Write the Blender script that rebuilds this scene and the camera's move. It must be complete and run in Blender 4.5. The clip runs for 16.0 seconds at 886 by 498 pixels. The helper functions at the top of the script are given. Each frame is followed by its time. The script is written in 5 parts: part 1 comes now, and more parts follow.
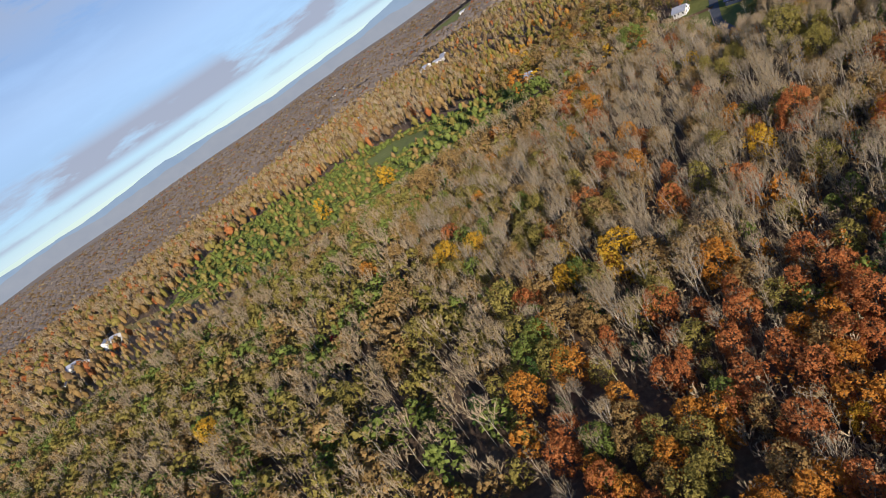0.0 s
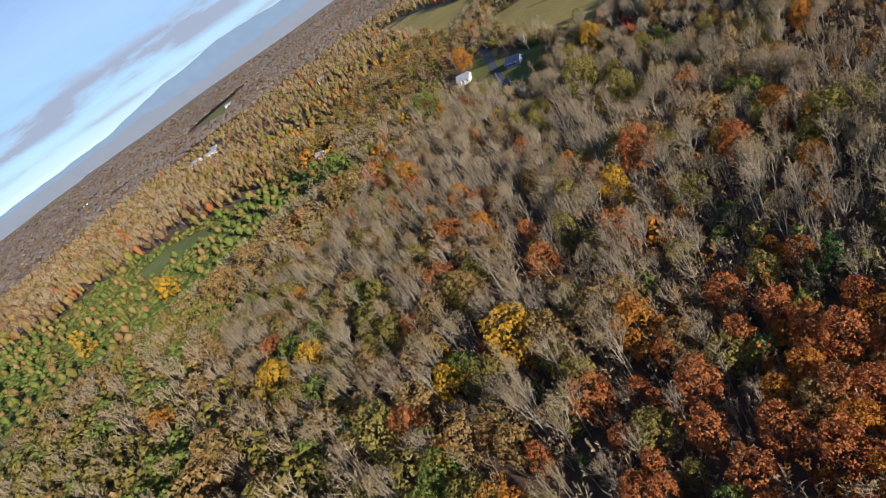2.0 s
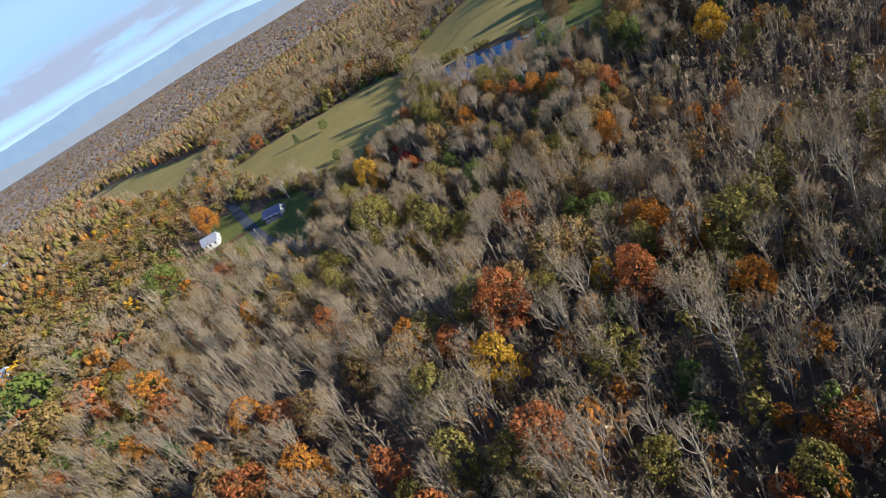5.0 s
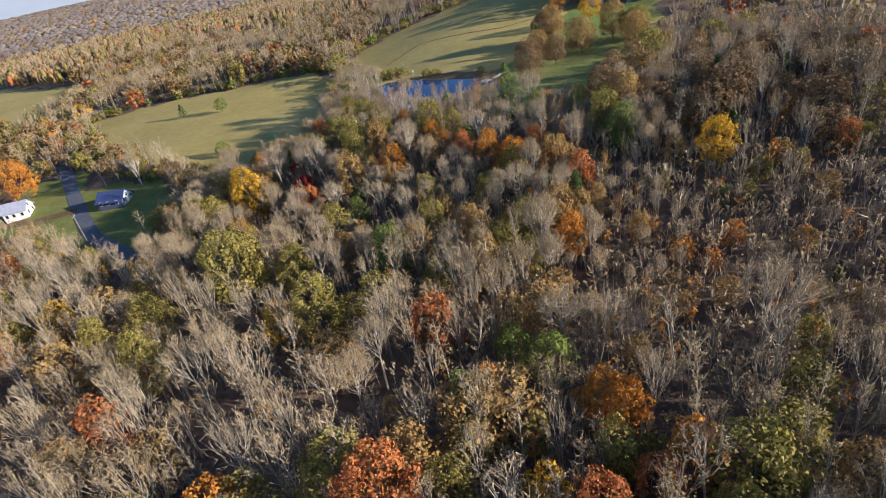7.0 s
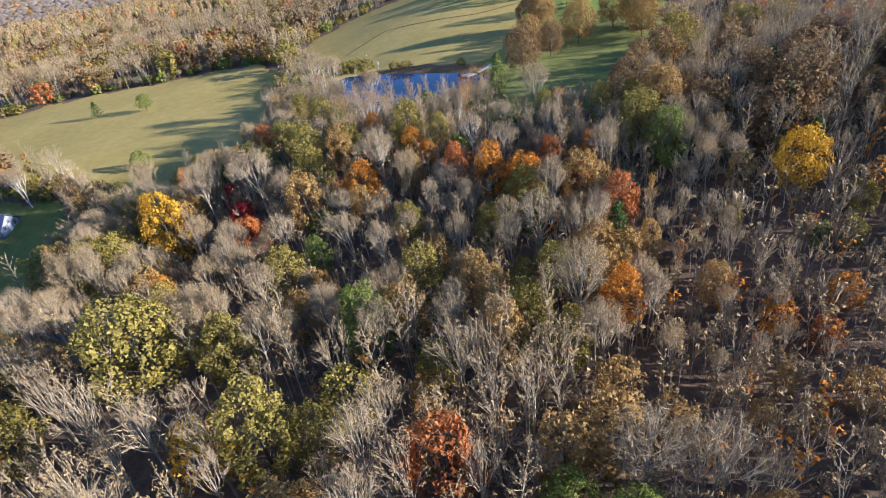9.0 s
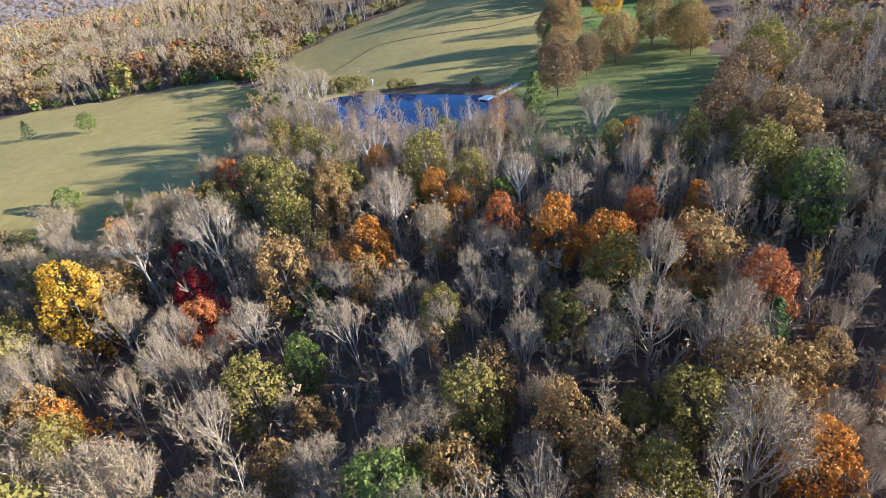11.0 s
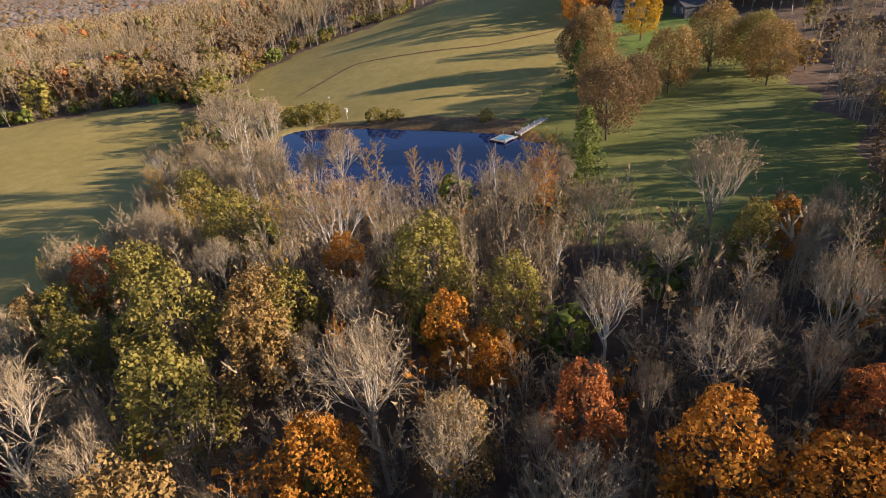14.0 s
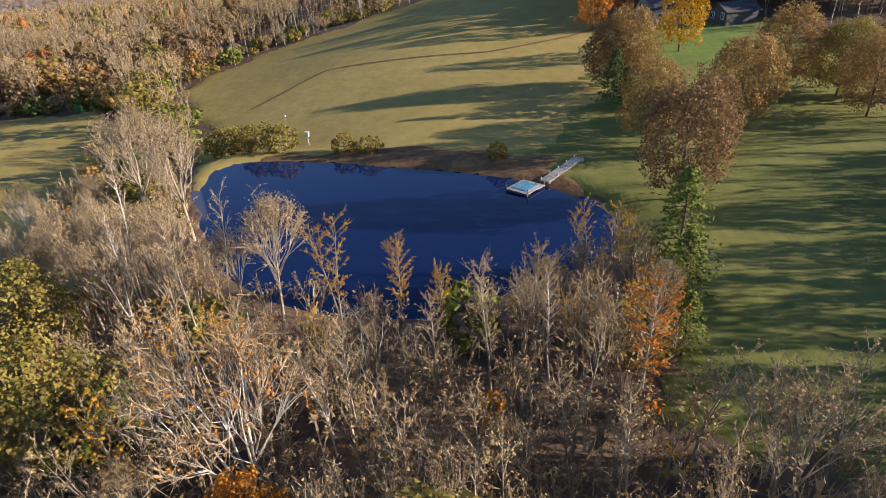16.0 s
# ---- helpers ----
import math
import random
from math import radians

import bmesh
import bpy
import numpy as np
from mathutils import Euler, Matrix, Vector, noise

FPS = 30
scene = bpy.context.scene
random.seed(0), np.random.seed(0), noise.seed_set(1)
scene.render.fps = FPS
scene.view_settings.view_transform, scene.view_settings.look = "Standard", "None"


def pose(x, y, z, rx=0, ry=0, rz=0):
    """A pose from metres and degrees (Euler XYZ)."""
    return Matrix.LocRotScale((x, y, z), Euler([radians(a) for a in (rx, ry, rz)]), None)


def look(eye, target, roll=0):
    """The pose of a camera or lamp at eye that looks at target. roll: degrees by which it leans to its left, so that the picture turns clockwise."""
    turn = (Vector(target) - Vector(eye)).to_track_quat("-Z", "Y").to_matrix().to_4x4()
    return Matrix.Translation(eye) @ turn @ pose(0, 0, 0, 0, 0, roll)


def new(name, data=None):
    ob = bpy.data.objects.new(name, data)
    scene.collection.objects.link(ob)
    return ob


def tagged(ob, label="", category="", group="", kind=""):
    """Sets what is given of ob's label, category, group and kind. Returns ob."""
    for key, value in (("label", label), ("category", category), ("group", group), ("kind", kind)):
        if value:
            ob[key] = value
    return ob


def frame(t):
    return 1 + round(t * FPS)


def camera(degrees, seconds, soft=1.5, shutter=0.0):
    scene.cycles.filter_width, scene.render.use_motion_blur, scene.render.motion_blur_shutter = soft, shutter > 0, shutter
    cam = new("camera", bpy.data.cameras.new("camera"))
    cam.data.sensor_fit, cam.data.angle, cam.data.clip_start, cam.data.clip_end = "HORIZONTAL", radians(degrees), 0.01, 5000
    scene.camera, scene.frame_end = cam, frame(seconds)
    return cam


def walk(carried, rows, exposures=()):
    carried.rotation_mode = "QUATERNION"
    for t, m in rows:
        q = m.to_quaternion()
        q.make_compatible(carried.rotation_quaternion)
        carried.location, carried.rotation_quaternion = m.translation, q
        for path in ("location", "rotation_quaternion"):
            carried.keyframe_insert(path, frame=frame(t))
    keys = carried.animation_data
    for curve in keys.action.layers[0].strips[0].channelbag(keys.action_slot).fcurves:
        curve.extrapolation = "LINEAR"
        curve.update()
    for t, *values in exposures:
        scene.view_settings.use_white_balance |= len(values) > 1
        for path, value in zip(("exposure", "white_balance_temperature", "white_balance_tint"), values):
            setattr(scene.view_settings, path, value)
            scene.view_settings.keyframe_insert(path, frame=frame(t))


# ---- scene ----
cam = camera(77.0, 16.0, soft=0.9)
PATH = [
    (0, (0.02, 5.708, 71.201), (0.066, 7.566, 70.461), -34.4),
    (0.5, (-2.478, 14.641, 69.586), (-2.247, 16.469, 68.809), -34.5),
    (1, (-1.867, 25.826, 67.398), (-1.459, 27.598, 66.565), -35.9),
    (1.5, (-1.953, 34.77, 66.278), (-1.379, 36.476, 65.407), -38.8),
    (2, (-0.069, 43.701, 64.925), (0.688, 45.323, 64.032), -34.9),
    (2.5, (2.58, 52.146, 62.861), (3.484, 53.683, 61.955), -32.1),
    (3, (6.578, 60.889, 61.159), (7.612, 62.326, 60.229), -31.0),
    (3.5, (10.882, 69.448, 59.13), (12.067, 70.766, 58.202), -28.8),
    (4, (16.995, 77.234, 57.716), (18.308, 78.428, 56.795), -28.7),
    (4.5, (22.377, 83.347, 56.192), (23.796, 84.42, 55.279), -28.6),
    (5, (29.31, 89.572, 55.368), (30.789, 90.54, 54.433), -31.9),
    (5.2, (32.082, 91.451, 54.72), (33.576, 92.395, 53.784), -32.7),
    (7.3, (72.312, 108.94, 46.406), (73.941, 109.516, 45.398), -8.8),
    (7.5, (74.611, 110.892, 45.433), (76.238, 111.458, 44.417), -8.3),
    (8, (81.873, 114.458, 44.574), (83.492, 115.0, 43.533), -8.1),
    (8.5, (89.523, 117.69, 42.799), (91.155, 118.184, 41.753), -8.5),
    (8.7, (93.129, 118.779, 42.197), (94.765, 119.256, 41.15), -9.4),
    (10.8, (124.016, 135.315, 35.469), (125.699, 135.703, 34.462), -7.7),
    (11, (126.859, 135.83, 34.79), (128.551, 136.21, 33.794), -7.6),
    (11.5, (133.703, 138.108, 33.606), (135.422, 138.47, 32.649), -8.5),
    (12, (140.128, 140.052, 32.361), (141.867, 140.407, 31.437), -8.8),
    (12.5, (146.163, 141.737, 31.71), (147.901, 142.102, 30.791), -8.8),
    (13, (152.38, 143.299, 30.739), (154.114, 143.681, 29.817), -7.8),
    (13.5, (157.617, 143.987, 29.892), (159.351, 144.342, 28.962), -5.6),
    (14, (163.222, 145.301, 28.529), (164.957, 145.609, 27.583), -5.9),
    (14.5, (168.379, 146.635, 27.733), (170.108, 146.911, 26.765), -7.0),
    (15, (171.179, 147.864, 28.391), (172.947, 148.116, 27.49), -9.3),
    (15.5, (181.114, 149.468, 26.638), (182.875, 149.755, 25.734), -7.2),
    (16, (192.122, 150.995, 24.979), (193.869, 151.234, 24.034), -4.0),
]
EXPOSURES = [(0, 0.3, 6450, 12), (3.5, 0.48, 6000, 9), (5, 0.63, 5900, 8), (7.5, 1.15, 6200, 13), (8, 1.25, 6150, 13), (11, 1.47, 5500, 13), (12.5, 1.0, 7150, 17), (14.5, 0.94, 7550, 20), (16, 0.98, 7100, 17)]
walk(cam, [(t, look(eye, target, roll)) for t, eye, target, roll in PATH], EXPOSURES)

# ---- world, sun, exposure ----
SUN_EL, SUN_AZ = 15.5, 178.0            # degrees; azimuth clockwise from +y
to_sun = Vector((math.sin(radians(SUN_AZ)) * math.cos(radians(SUN_EL)), math.cos(radians(SUN_AZ)) * math.cos(radians(SUN_EL)), math.sin(radians(SUN_EL))))
world = bpy.data.worlds.new("sky")
scene.world = world
world.use_nodes = True
wn = world.node_tree.nodes
sky = wn.new("ShaderNodeTexSky")
sky.sky_type = "NISHITA"
sky.sun_disc = False
sky.sun_elevation = radians(SUN_EL)
sky.sun_rotation = radians(SUN_AZ)
sky.altitude, sky.dust_density, sky.ozone_density, sky.air_density = 1600, 0.1, 5.0, 1.0
wn["Background"].inputs["Strength"].default_value = 0.098
world.node_tree.links.new(sky.outputs[0], wn["Background"].inputs["Color"])
sun = bpy.data.lights.new("sun", "SUN")
sun.energy, sun.angle, sun.color = 5.0, radians(0.6), (1.0, 0.90, 0.78)
new("sun", sun).matrix_world = look(to_sun * 100, (0, 0, 0))


# ---- materials ----
def mat(name, stops, scale=1.0, rough=0.8, bump=0.0, detail=4.0, metal=0.0, spec=0.3, vary=0.0, island=False, translucent=0.0, scale2=None):
    """A noise-mottled surface: stops are the colours of a ramp; a coarser second noise and, where asked, a per-object or per-piece shift."""
    m = bpy.data.materials.new(name)
    m.use_nodes = True
    nt = m.node_tree
    n, l = nt.nodes, nt.links
    b = n["Principled BSDF"]
    b.inputs["Roughness"].default_value = rough
    b.inputs["Metallic"].default_value = metal
    b.inputs["Specular IOR Level"].default_value = spec
    co = n.new("ShaderNodeTexCoord")
    no = n.new("ShaderNodeTexNoise")
    no.inputs["Scale"].default_value = scale
    no.inputs["Detail"].default_value = detail
    no.inputs["Roughness"].default_value = 0.65
    l.new(co.outputs["Object"], no.inputs["Vector"])
    n2 = n.new("ShaderNodeTexNoise")
    n2.inputs["Scale"].default_value = scale2 or scale * 0.13
    n2.inputs["Detail"].default_value = 3
    l.new(co.outputs["Object"], n2.inputs["Vector"])
    ma = n.new("ShaderNodeMath")
    ma.operation = "MULTIPLY_ADD"
    ma.inputs[1].default_value = 0.5
    l.new(no.outputs[0], ma.inputs[0])
    mb = n.new("ShaderNodeMath")
    mb.operation = "MULTIPLY"
    mb.inputs[1].default_value = 0.5
    l.new(n2.outputs[0], mb.inputs[0])
    l.new(mb.outputs[0], ma.inputs[2])
    fac = ma.outputs[0]
    if vary:
        src = n.new("ShaderNodeNewGeometry").outputs["Random Per Island"] if island else n.new("ShaderNodeObjectInfo").outputs["Random"]
        mc = n.new("ShaderNodeMath")
        mc.operation = "MULTIPLY_ADD"
        mc.inputs[1].default_value = vary
        l.new(src, mc.inputs[0])
        md = n.new("ShaderNodeMath")
        md.operation = "SUBTRACT"
        md.inputs[1].default_value = vary / 2
        l.new(fac, md.inputs[0])
        l.new(md.outputs[0], mc.inputs[2])
        fac = mc.outputs[0]
    ra = n.new("ShaderNodeValToRGB")
    el = ra.color_ramp.elements
    while len(el) < len(stops):
        el.new(0.5)
    for i, c in enumerate(stops):
        el[i].position = 0.28 + 0.44 * i / max(1, len(stops) - 1)
        el[i].color = (*c, 1)
    l.new(fac, ra.inputs[0])
    l.new(ra.outputs[0], b.inputs["Base Color"])
    if bump:
        bp = n.new("ShaderNodeBump")
        bp.inputs["Strength"].default_value = bump
        bp.inputs["Distance"].default_value = (0.9 if translucent else 0.3) / scale
        l.new(no.outputs[0], bp.inputs["Height"])
        l.new(bp.outputs[0], b.inputs["Normal"])
    if translucent:
        tr = n.new("ShaderNodeBsdfTranslucent")
        l.new(ra.outputs[0], tr.inputs[0])
        mx = n.new("ShaderNodeMixShader")
        mx.inputs[0].default_value = translucent
        l.new(b.outputs[0], mx.inputs[1])
        l.new(tr.outputs[0], mx.inputs[2])
        l.new(mx.outputs[0], n["Material Output"].inputs[0])
    return m


def leaf(name, *stops):
    return mat(name, stops, scale=2.2, rough=0.65, detail=3.0, spec=0.1, vary=0.2, island=True, translucent=0.28, scale2=0.25)


M = {
    "litter": mat("leaf_litter", [(0.065, 0.043, 0.03), (0.15, 0.10, 0.066), (0.24, 0.165, 0.105)], 0.9, 0.95, 0.6),
    "field": mat("dry_grass", [(0.25, 0.20, 0.056), (0.345, 0.27, 0.08), (0.45, 0.345, 0.118)], 0.35, 0.95, 0.15, scale2=0.03),
    "lawn": mat("lawn_grass", [(0.10, 0.12, 0.026), (0.165, 0.18, 0.042), (0.25, 0.24, 0.065)], 0.5, 0.95, 0.2, scale2=0.05),
    "scrub": mat("rough_green_grass", [(0.12, 0.14, 0.036), (0.19, 0.215, 0.055), (0.27, 0.28, 0.085)], 0.2, 0.95, 0.3, scale2=0.03),
    "fresh": mat("fresh_lawn_grass", [(0.085, 0.15, 0.025), (0.135, 0.21, 0.04), (0.19, 0.26, 0.055)], 0.6, 0.95, 0.3, scale2=0.06),
    "bank": mat("bank_grass", [(0.10, 0.055, 0.03), (0.18, 0.105, 0.05), (0.29, 0.21, 0.085)], 0.9, 0.95, 0.4, scale2=0.16),
    "bark": mat("grey_bark", [(0.19, 0.16, 0.12), (0.37, 0.315, 0.24), (0.55, 0.48, 0.385)], 2.0, 0.9, 0.3),
    "white_bark": mat("pale_bark", [(0.35, 0.32, 0.28), (0.62, 0.58, 0.52), (0.75, 0.72, 0.66)], 1.2, 0.85, 0.2),
    "twig": mat("twigs", [(0.205, 0.155, 0.09), (0.345, 0.262, 0.16), (0.475, 0.375, 0.245)], 0.5, 0.9, 0, vary=0.22, island=True),
    "tan": leaf("tan_leaves", (0.30, 0.205, 0.095), (0.42, 0.305, 0.15), (0.52, 0.40, 0.22)),
    "dark_bark": mat("dark_bark", [(0.06, 0.05, 0.04), (0.12, 0.10, 0.08), (0.20, 0.17, 0.14)], 2.0, 0.9, 0.3),
    "ochre": leaf("ochre_leaves", (0.22, 0.13, 0.045), (0.35, 0.22, 0.08), (0.46, 0.32, 0.13)),
    "brown": leaf("brown_oak_leaves", (0.14, 0.082, 0.037), (0.235, 0.148, 0.072), (0.33, 0.235, 0.118)),
    "gold": leaf("gold_leaves", (0.37, 0.195, 0.018), (0.55, 0.32, 0.03), (0.64, 0.42, 0.06)),
    "orange": leaf("orange_leaves", (0.33, 0.125, 0.022), (0.52, 0.215, 0.035), (0.6, 0.3, 0.06)),
    "rust": leaf("rust_leaves", (0.27, 0.088, 0.03), (0.44, 0.15, 0.048), (0.54, 0.24, 0.085)),
    "red": leaf("red_leaves", (0.2, 0.014, 0.018), (0.40, 0.028, 0.03), (0.52, 0.06, 0.05)),
    "olive": leaf("olive_leaves", (0.16, 0.135, 0.03), (0.27, 0.22, 0.055), (0.38, 0.31, 0.09)),
    "green": leaf("green_leaves", (0.105, 0.135, 0.028), (0.18, 0.22, 0.048), (0.27, 0.31, 0.08)),
    "pine": leaf("pine_needles", (0.034, 0.068, 0.02), (0.07, 0.125, 0.034), (0.11, 0.18, 0.05)),
    # distant woods: brown greyed slightly to stand in for haze
    "hazed_wood": mat("far_canopy", [(0.17, 0.13, 0.10), (0.245, 0.195, 0.155), (0.315, 0.26, 0.21)], 0.02, 0.95, 0, scale2=0.004),
}


# ---- terrain ----
def sstep(a, b, v):
    t = np.clip((np.asarray(v, float) - a) / (b - a), 0, 1)
    return t * t * (3 - 2 * t)


POND = (247.0, 167.5, 26.0, 15.0)        # centre, half-length along its slanting axis, half-width
AXIS = (0.49, 0.87)


def pond_out(a):
    """The uneven outline by the angle from the long axis."""
    low = 1.03 - 0.06 * np.cos(a) + 0.037 * np.sin(a) - 0.016 * np.cos(2 * a) - 0.026 * np.sin(2 * a) + 0.11 * np.cos(3 * a) + 0.08 * np.sin(3 * a)
    return low + 0.012 * np.sin(7 * a) + 0.008 * np.sin(13 * a + 1)


def pond_r(x, y):
    """1 on the shore, less inside."""
    dx, dy = np.asarray(x, float) - POND[0], np.asarray(y, float) - POND[1]
    u, v = (dx * AXIS[0] + dy * AXIS[1]) / POND[2], (dx * AXIS[1] - dy * AXIS[0]) / POND[3]
    return np.hypot(u, v) / pond_out(np.arctan2(v, u))


def gz(x, y):
    """Height of the land above the pond's water."""
    x, y = np.asarray(x, float), np.asarray(y, float)
    z = -13.5 + 14.3 * sstep(150, 214, x)
    k = sstep(258, 290, x)
    z = z - 5.8 * sstep(165 - 8 * k, 205 + 35 * k, y) * sstep(150, 200, x) * (1 - sstep(330, 520, x))
    z = z + 12.0 * sstep(266, 400, x) * (1 - 0.85 * sstep(140, 310, y))
    z = z - 6.0 * sstep(250, 500, y)
    far = sstep(300, 900, np.hypot(x - 150, y - 150))
    z = z + far * (5 * np.sin(x * 0.006 + 1.0) + 5 * np.sin(y * 0.0047 + x * 0.002) - 6)
    z = z + 0.25 * np.sin(x * 0.09 + y * 0.05) * sstep(8, 40, np.abs(pond_r(x, y) - 1) * 20)
    r = pond_r(x, y)
    near = 1 - sstep(1.0, 1.6, r)
    z = z * (1 - near) + near * np.where(r < 1.0, -1.6 * (1 - r) * 4, 0.5 * sstep(1.0, 1.15, r))
    return np.maximum(z, -40)


def mesh_from(name, v, f, mats, mi=None, smooth=False):
    v, f = np.asarray(v, np.float32), np.asarray(f, np.int32)
    k = f.shape[1]
    me = bpy.data.meshes.new(name)
    me.vertices.add(len(v))
    me.vertices.foreach_set("co", v.ravel())
    me.loops.add(f.size)
    me.loops.foreach_set("vertex_index", f.ravel())
    me.polygons.add(len(f))
    me.polygons.foreach_set("loop_start", np.arange(0, f.size, k, dtype=np.int32))
    me.polygons.foreach_set("loop_total", np.full(len(f), k, np.int32))
    for m in mats:
        me.materials.append(m)
    if mi is not None:
        me.polygons.foreach_set("material_index", np.asarray(mi, np.int32))
    if smooth:
        me.polygons.foreach_set("use_smooth", np.ones(len(f), bool))
    me.update(calc_edges=True)
    me.validate()
    return me


def axis(lo, hi, step, far):
    mid = np.arange(lo, hi + step, step)
    grow = step * 1.16 ** np.arange(1, 60)
    out = np.cumsum(grow)
    left, right = lo - out, hi + out
    return np.r_[np.r_[left[left > -far], -far][::-1], mid, np.r_[right[right < far], far]]


def sheet(xs, ys, lift, keep=None):
    X, Y = np.meshgrid(xs, ys, indexing="ij")
    v = np.stack([X, Y, gz(X, Y) + lift], -1).reshape(-1, 3)
    ny = len(ys)
    i, j = np.meshgrid(np.arange(len(xs) - 1), np.arange(ny - 1), indexing="ij")
    a = (i * ny + j).ravel()
    f = np.stack([a, a + ny, a + ny + 1, a + 1], -1)
    if keep is not None:
        c = v[f].mean(1)
        f = f[keep(c[:, 0], c[:, 1])]
        used, inv = np.unique(f, return_inverse=True)
        v, f = v[used], inv.reshape(-1, 4)
    return v, f


def inside(poly, x, y):
    x, y = np.asarray(x, float), np.asarray(y, float)
    hit = np.zeros(x.shape, bool)
    for (x0, y0), (x1, y1) in zip(poly, poly[1:] + poly[:1]):
        cross = ((y0 > y) != (y1 > y)) & (x < (x1 - x0) * (y - y0) / ((y1 - y0) or 1e-9) + x0)
        hit ^= cross
    return hit


v, f = sheet(axis(-110, 420, 3, 4400), axis(30, 380, 3, 4400), 0)
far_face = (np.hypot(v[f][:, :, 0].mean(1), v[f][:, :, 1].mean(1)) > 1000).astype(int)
tagged(new("ground", mesh_from("ground", v, f, [M["litter"], M["hazed_wood"]], far_face, smooth=True)), "brown leaf-strewn woodland ground running out to the horizon", "ground", kind="structure")

FIELD_A = [(205, 241), (196, 226), (195, 208), (200, 196), (211, 191), (223, 196), (240, 206), (264, 217), (297, 226), (314, 250), (312, 268), (305, 287), (301, 312), (292, 337), (276, 352), (247, 316), (221, 288), (212, 260)]
FIELD_B = [(250, 143), (249, 188), (297, 212), (326, 234), (345, 230), (358, 223), (368, 211), (375, 200), (383, 187), (398, 178), (425, 169), (480, 158), (540, 152), (540, 140), (400, 130), (345, 127), (304, 130), (284, 132), (266, 138)]
LAWN = [(213, 141), (212, 128), (217, 112), (240, 100), (262, 98), (300, 92), (336, 92), (345, 100), (338, 128), (304, 136), (284, 138), (264, 150), (254, 145), (244, 142), (232, 139.5)]
FIELD_C = [(264, 386), (331, 416), (380, 446), (394, 520), (468, 735), (440, 765), (320, 510), (282, 425)]
FIELD_D = [(314, 1178), (249, 1303), (330, 1430), (560, 1600), (720, 1871), (680, 1650), (432, 1397)]
STRIP = [(-292, 528), (-282, 544), (-150, 446), (-140, 425), (-156, 426)]
GREENS = [(132, 392), (122, 445), (72, 490), (45, 540), (-20, 580), (-92, 600), (-160, 640), (-208, 560), (-206, 470), (-139, 400), (-89, 372), (-53, 388), (-20, 345), (6, 346), (40, 318), (85, 322), (110, 350)]
GLADE = [(10, 470), (50, 450), (62, 480), (30, 520), (-10, 515)]
HAMLET = [(179, 866, 60, 9, 26), (190, 882, 20, 8, 14), (154, 897, 80, 8, 12), (166, 926, 40, 9, 14), (55, 1565, 70, 14, 60), (20, 1500, 30, 9, 14), (-282, 431, 20, 8, 12), (-262, 491, 60, 7, 11), (-276, 497, 10, 8, 12), (-290, 479, 40, 8, 12), (-312, 502, 80, 7, 11), (130, 395, 30, 5, 6), (28, 833, 30, 8, 12), (-34, 1030, 15, 9, 14), (95, 1320, 50, 10, 20), (570, 1490, 20, 10, 20), (300, 690, 35, 8, 12), (380, 1340, 50, 10, 20)]
YARD = [(156, 216), (170, 222), (184, 228), (198, 240), (201, 258), (196, 268), (208, 288), (200, 304), (176, 304), (172, 282), (170, 262), (160, 240)]


def wobble(x, y):
    return x + 1.6 * np.sin(y * 0.35) + 0.8 * np.sin(y * 1.1 + x), y + 1.6 * np.sin(x * 0.31) + 0.8 * np.sin(x * 0.9 + y)


def depth_in(poly, x, y):
    """Distance inside a polygon, negative outside."""
    best = np.full(np.shape(x), 1e9)
    for (x0, y0), (x1, y1) in zip(poly, poly[1:] + poly[:1]):
        dx, dy = x1 - x0, y1 - y0
        t = np.clip(((x - x0) * dx + (y - y0) * dy) / (dx * dx + dy * dy), 0, 1)
        best = np.minimum(best, np.hypot(x - x0 - t * dx, y - y0 - t * dy))
    return np.where(inside(poly, x, y), best, -best)


def field(name, poly, m, label, step=1.5, lift=0.06):
    """A grass sheet that dips into the ground along its edge."""
    px, py = [p[0] for p in poly], [p[1] for p in poly]
    v, f = sheet(np.arange(min(px) - 6, max(px) + 6, step), np.arange(min(py) - 6, max(py) + 6, step), 0.0, lambda x, y: (depth_in(poly, *wobble(x, y)) > -1.6 * step) & (pond_r(x, y) > 0.85))
    v[:, 2] += np.clip(depth_in(poly, *wobble(v[:, 0], v[:, 1])) * 0.3, -0.6, lift + 0.06)
    return tagged(new(name, mesh_from(name, v, f, [m], smooth=True)), label, "grass", kind="structure")


field("field", FIELD_A, M["field"], "mown straw-green hay field sloping between woods")
field("field", FIELD_B, M["field"], "wide mown golden-green meadow rising behind the pond", 2.0)
field("field", FIELD_C, M["field"], "distant narrow mown field beyond the trees", 4.0)
field("field", FIELD_D, M["lawn"], "far green pasture in the valley", 8.0, 0.4)
field("field", STRIP, M["field"], "narrow straw-coloured clearing through the woods", 3.0, 0.2)
field("field", GREENS, M["scrub"], "rough green ground of an old clearing", 4.0, 0.12)
field("field", GLADE, M["scrub"], "small grassy glade among green scrub", 3.0, 0.15)
field("lawn", LAWN, M["lawn"], "shaded green lawn beside the pond and oaks", 1.5, 0.1)
field("lawn", [(328, 127), (309, 126), (299, 121), (309, 107), (326, 98), (332, 108), (331, 119)], M["fresh"], "bright green mown lawn in front of the house", 1.5, 0.16)
field("yard", YARD, M["lawn"], "shaded grassy yard round the houses", 1.5, 0.1)
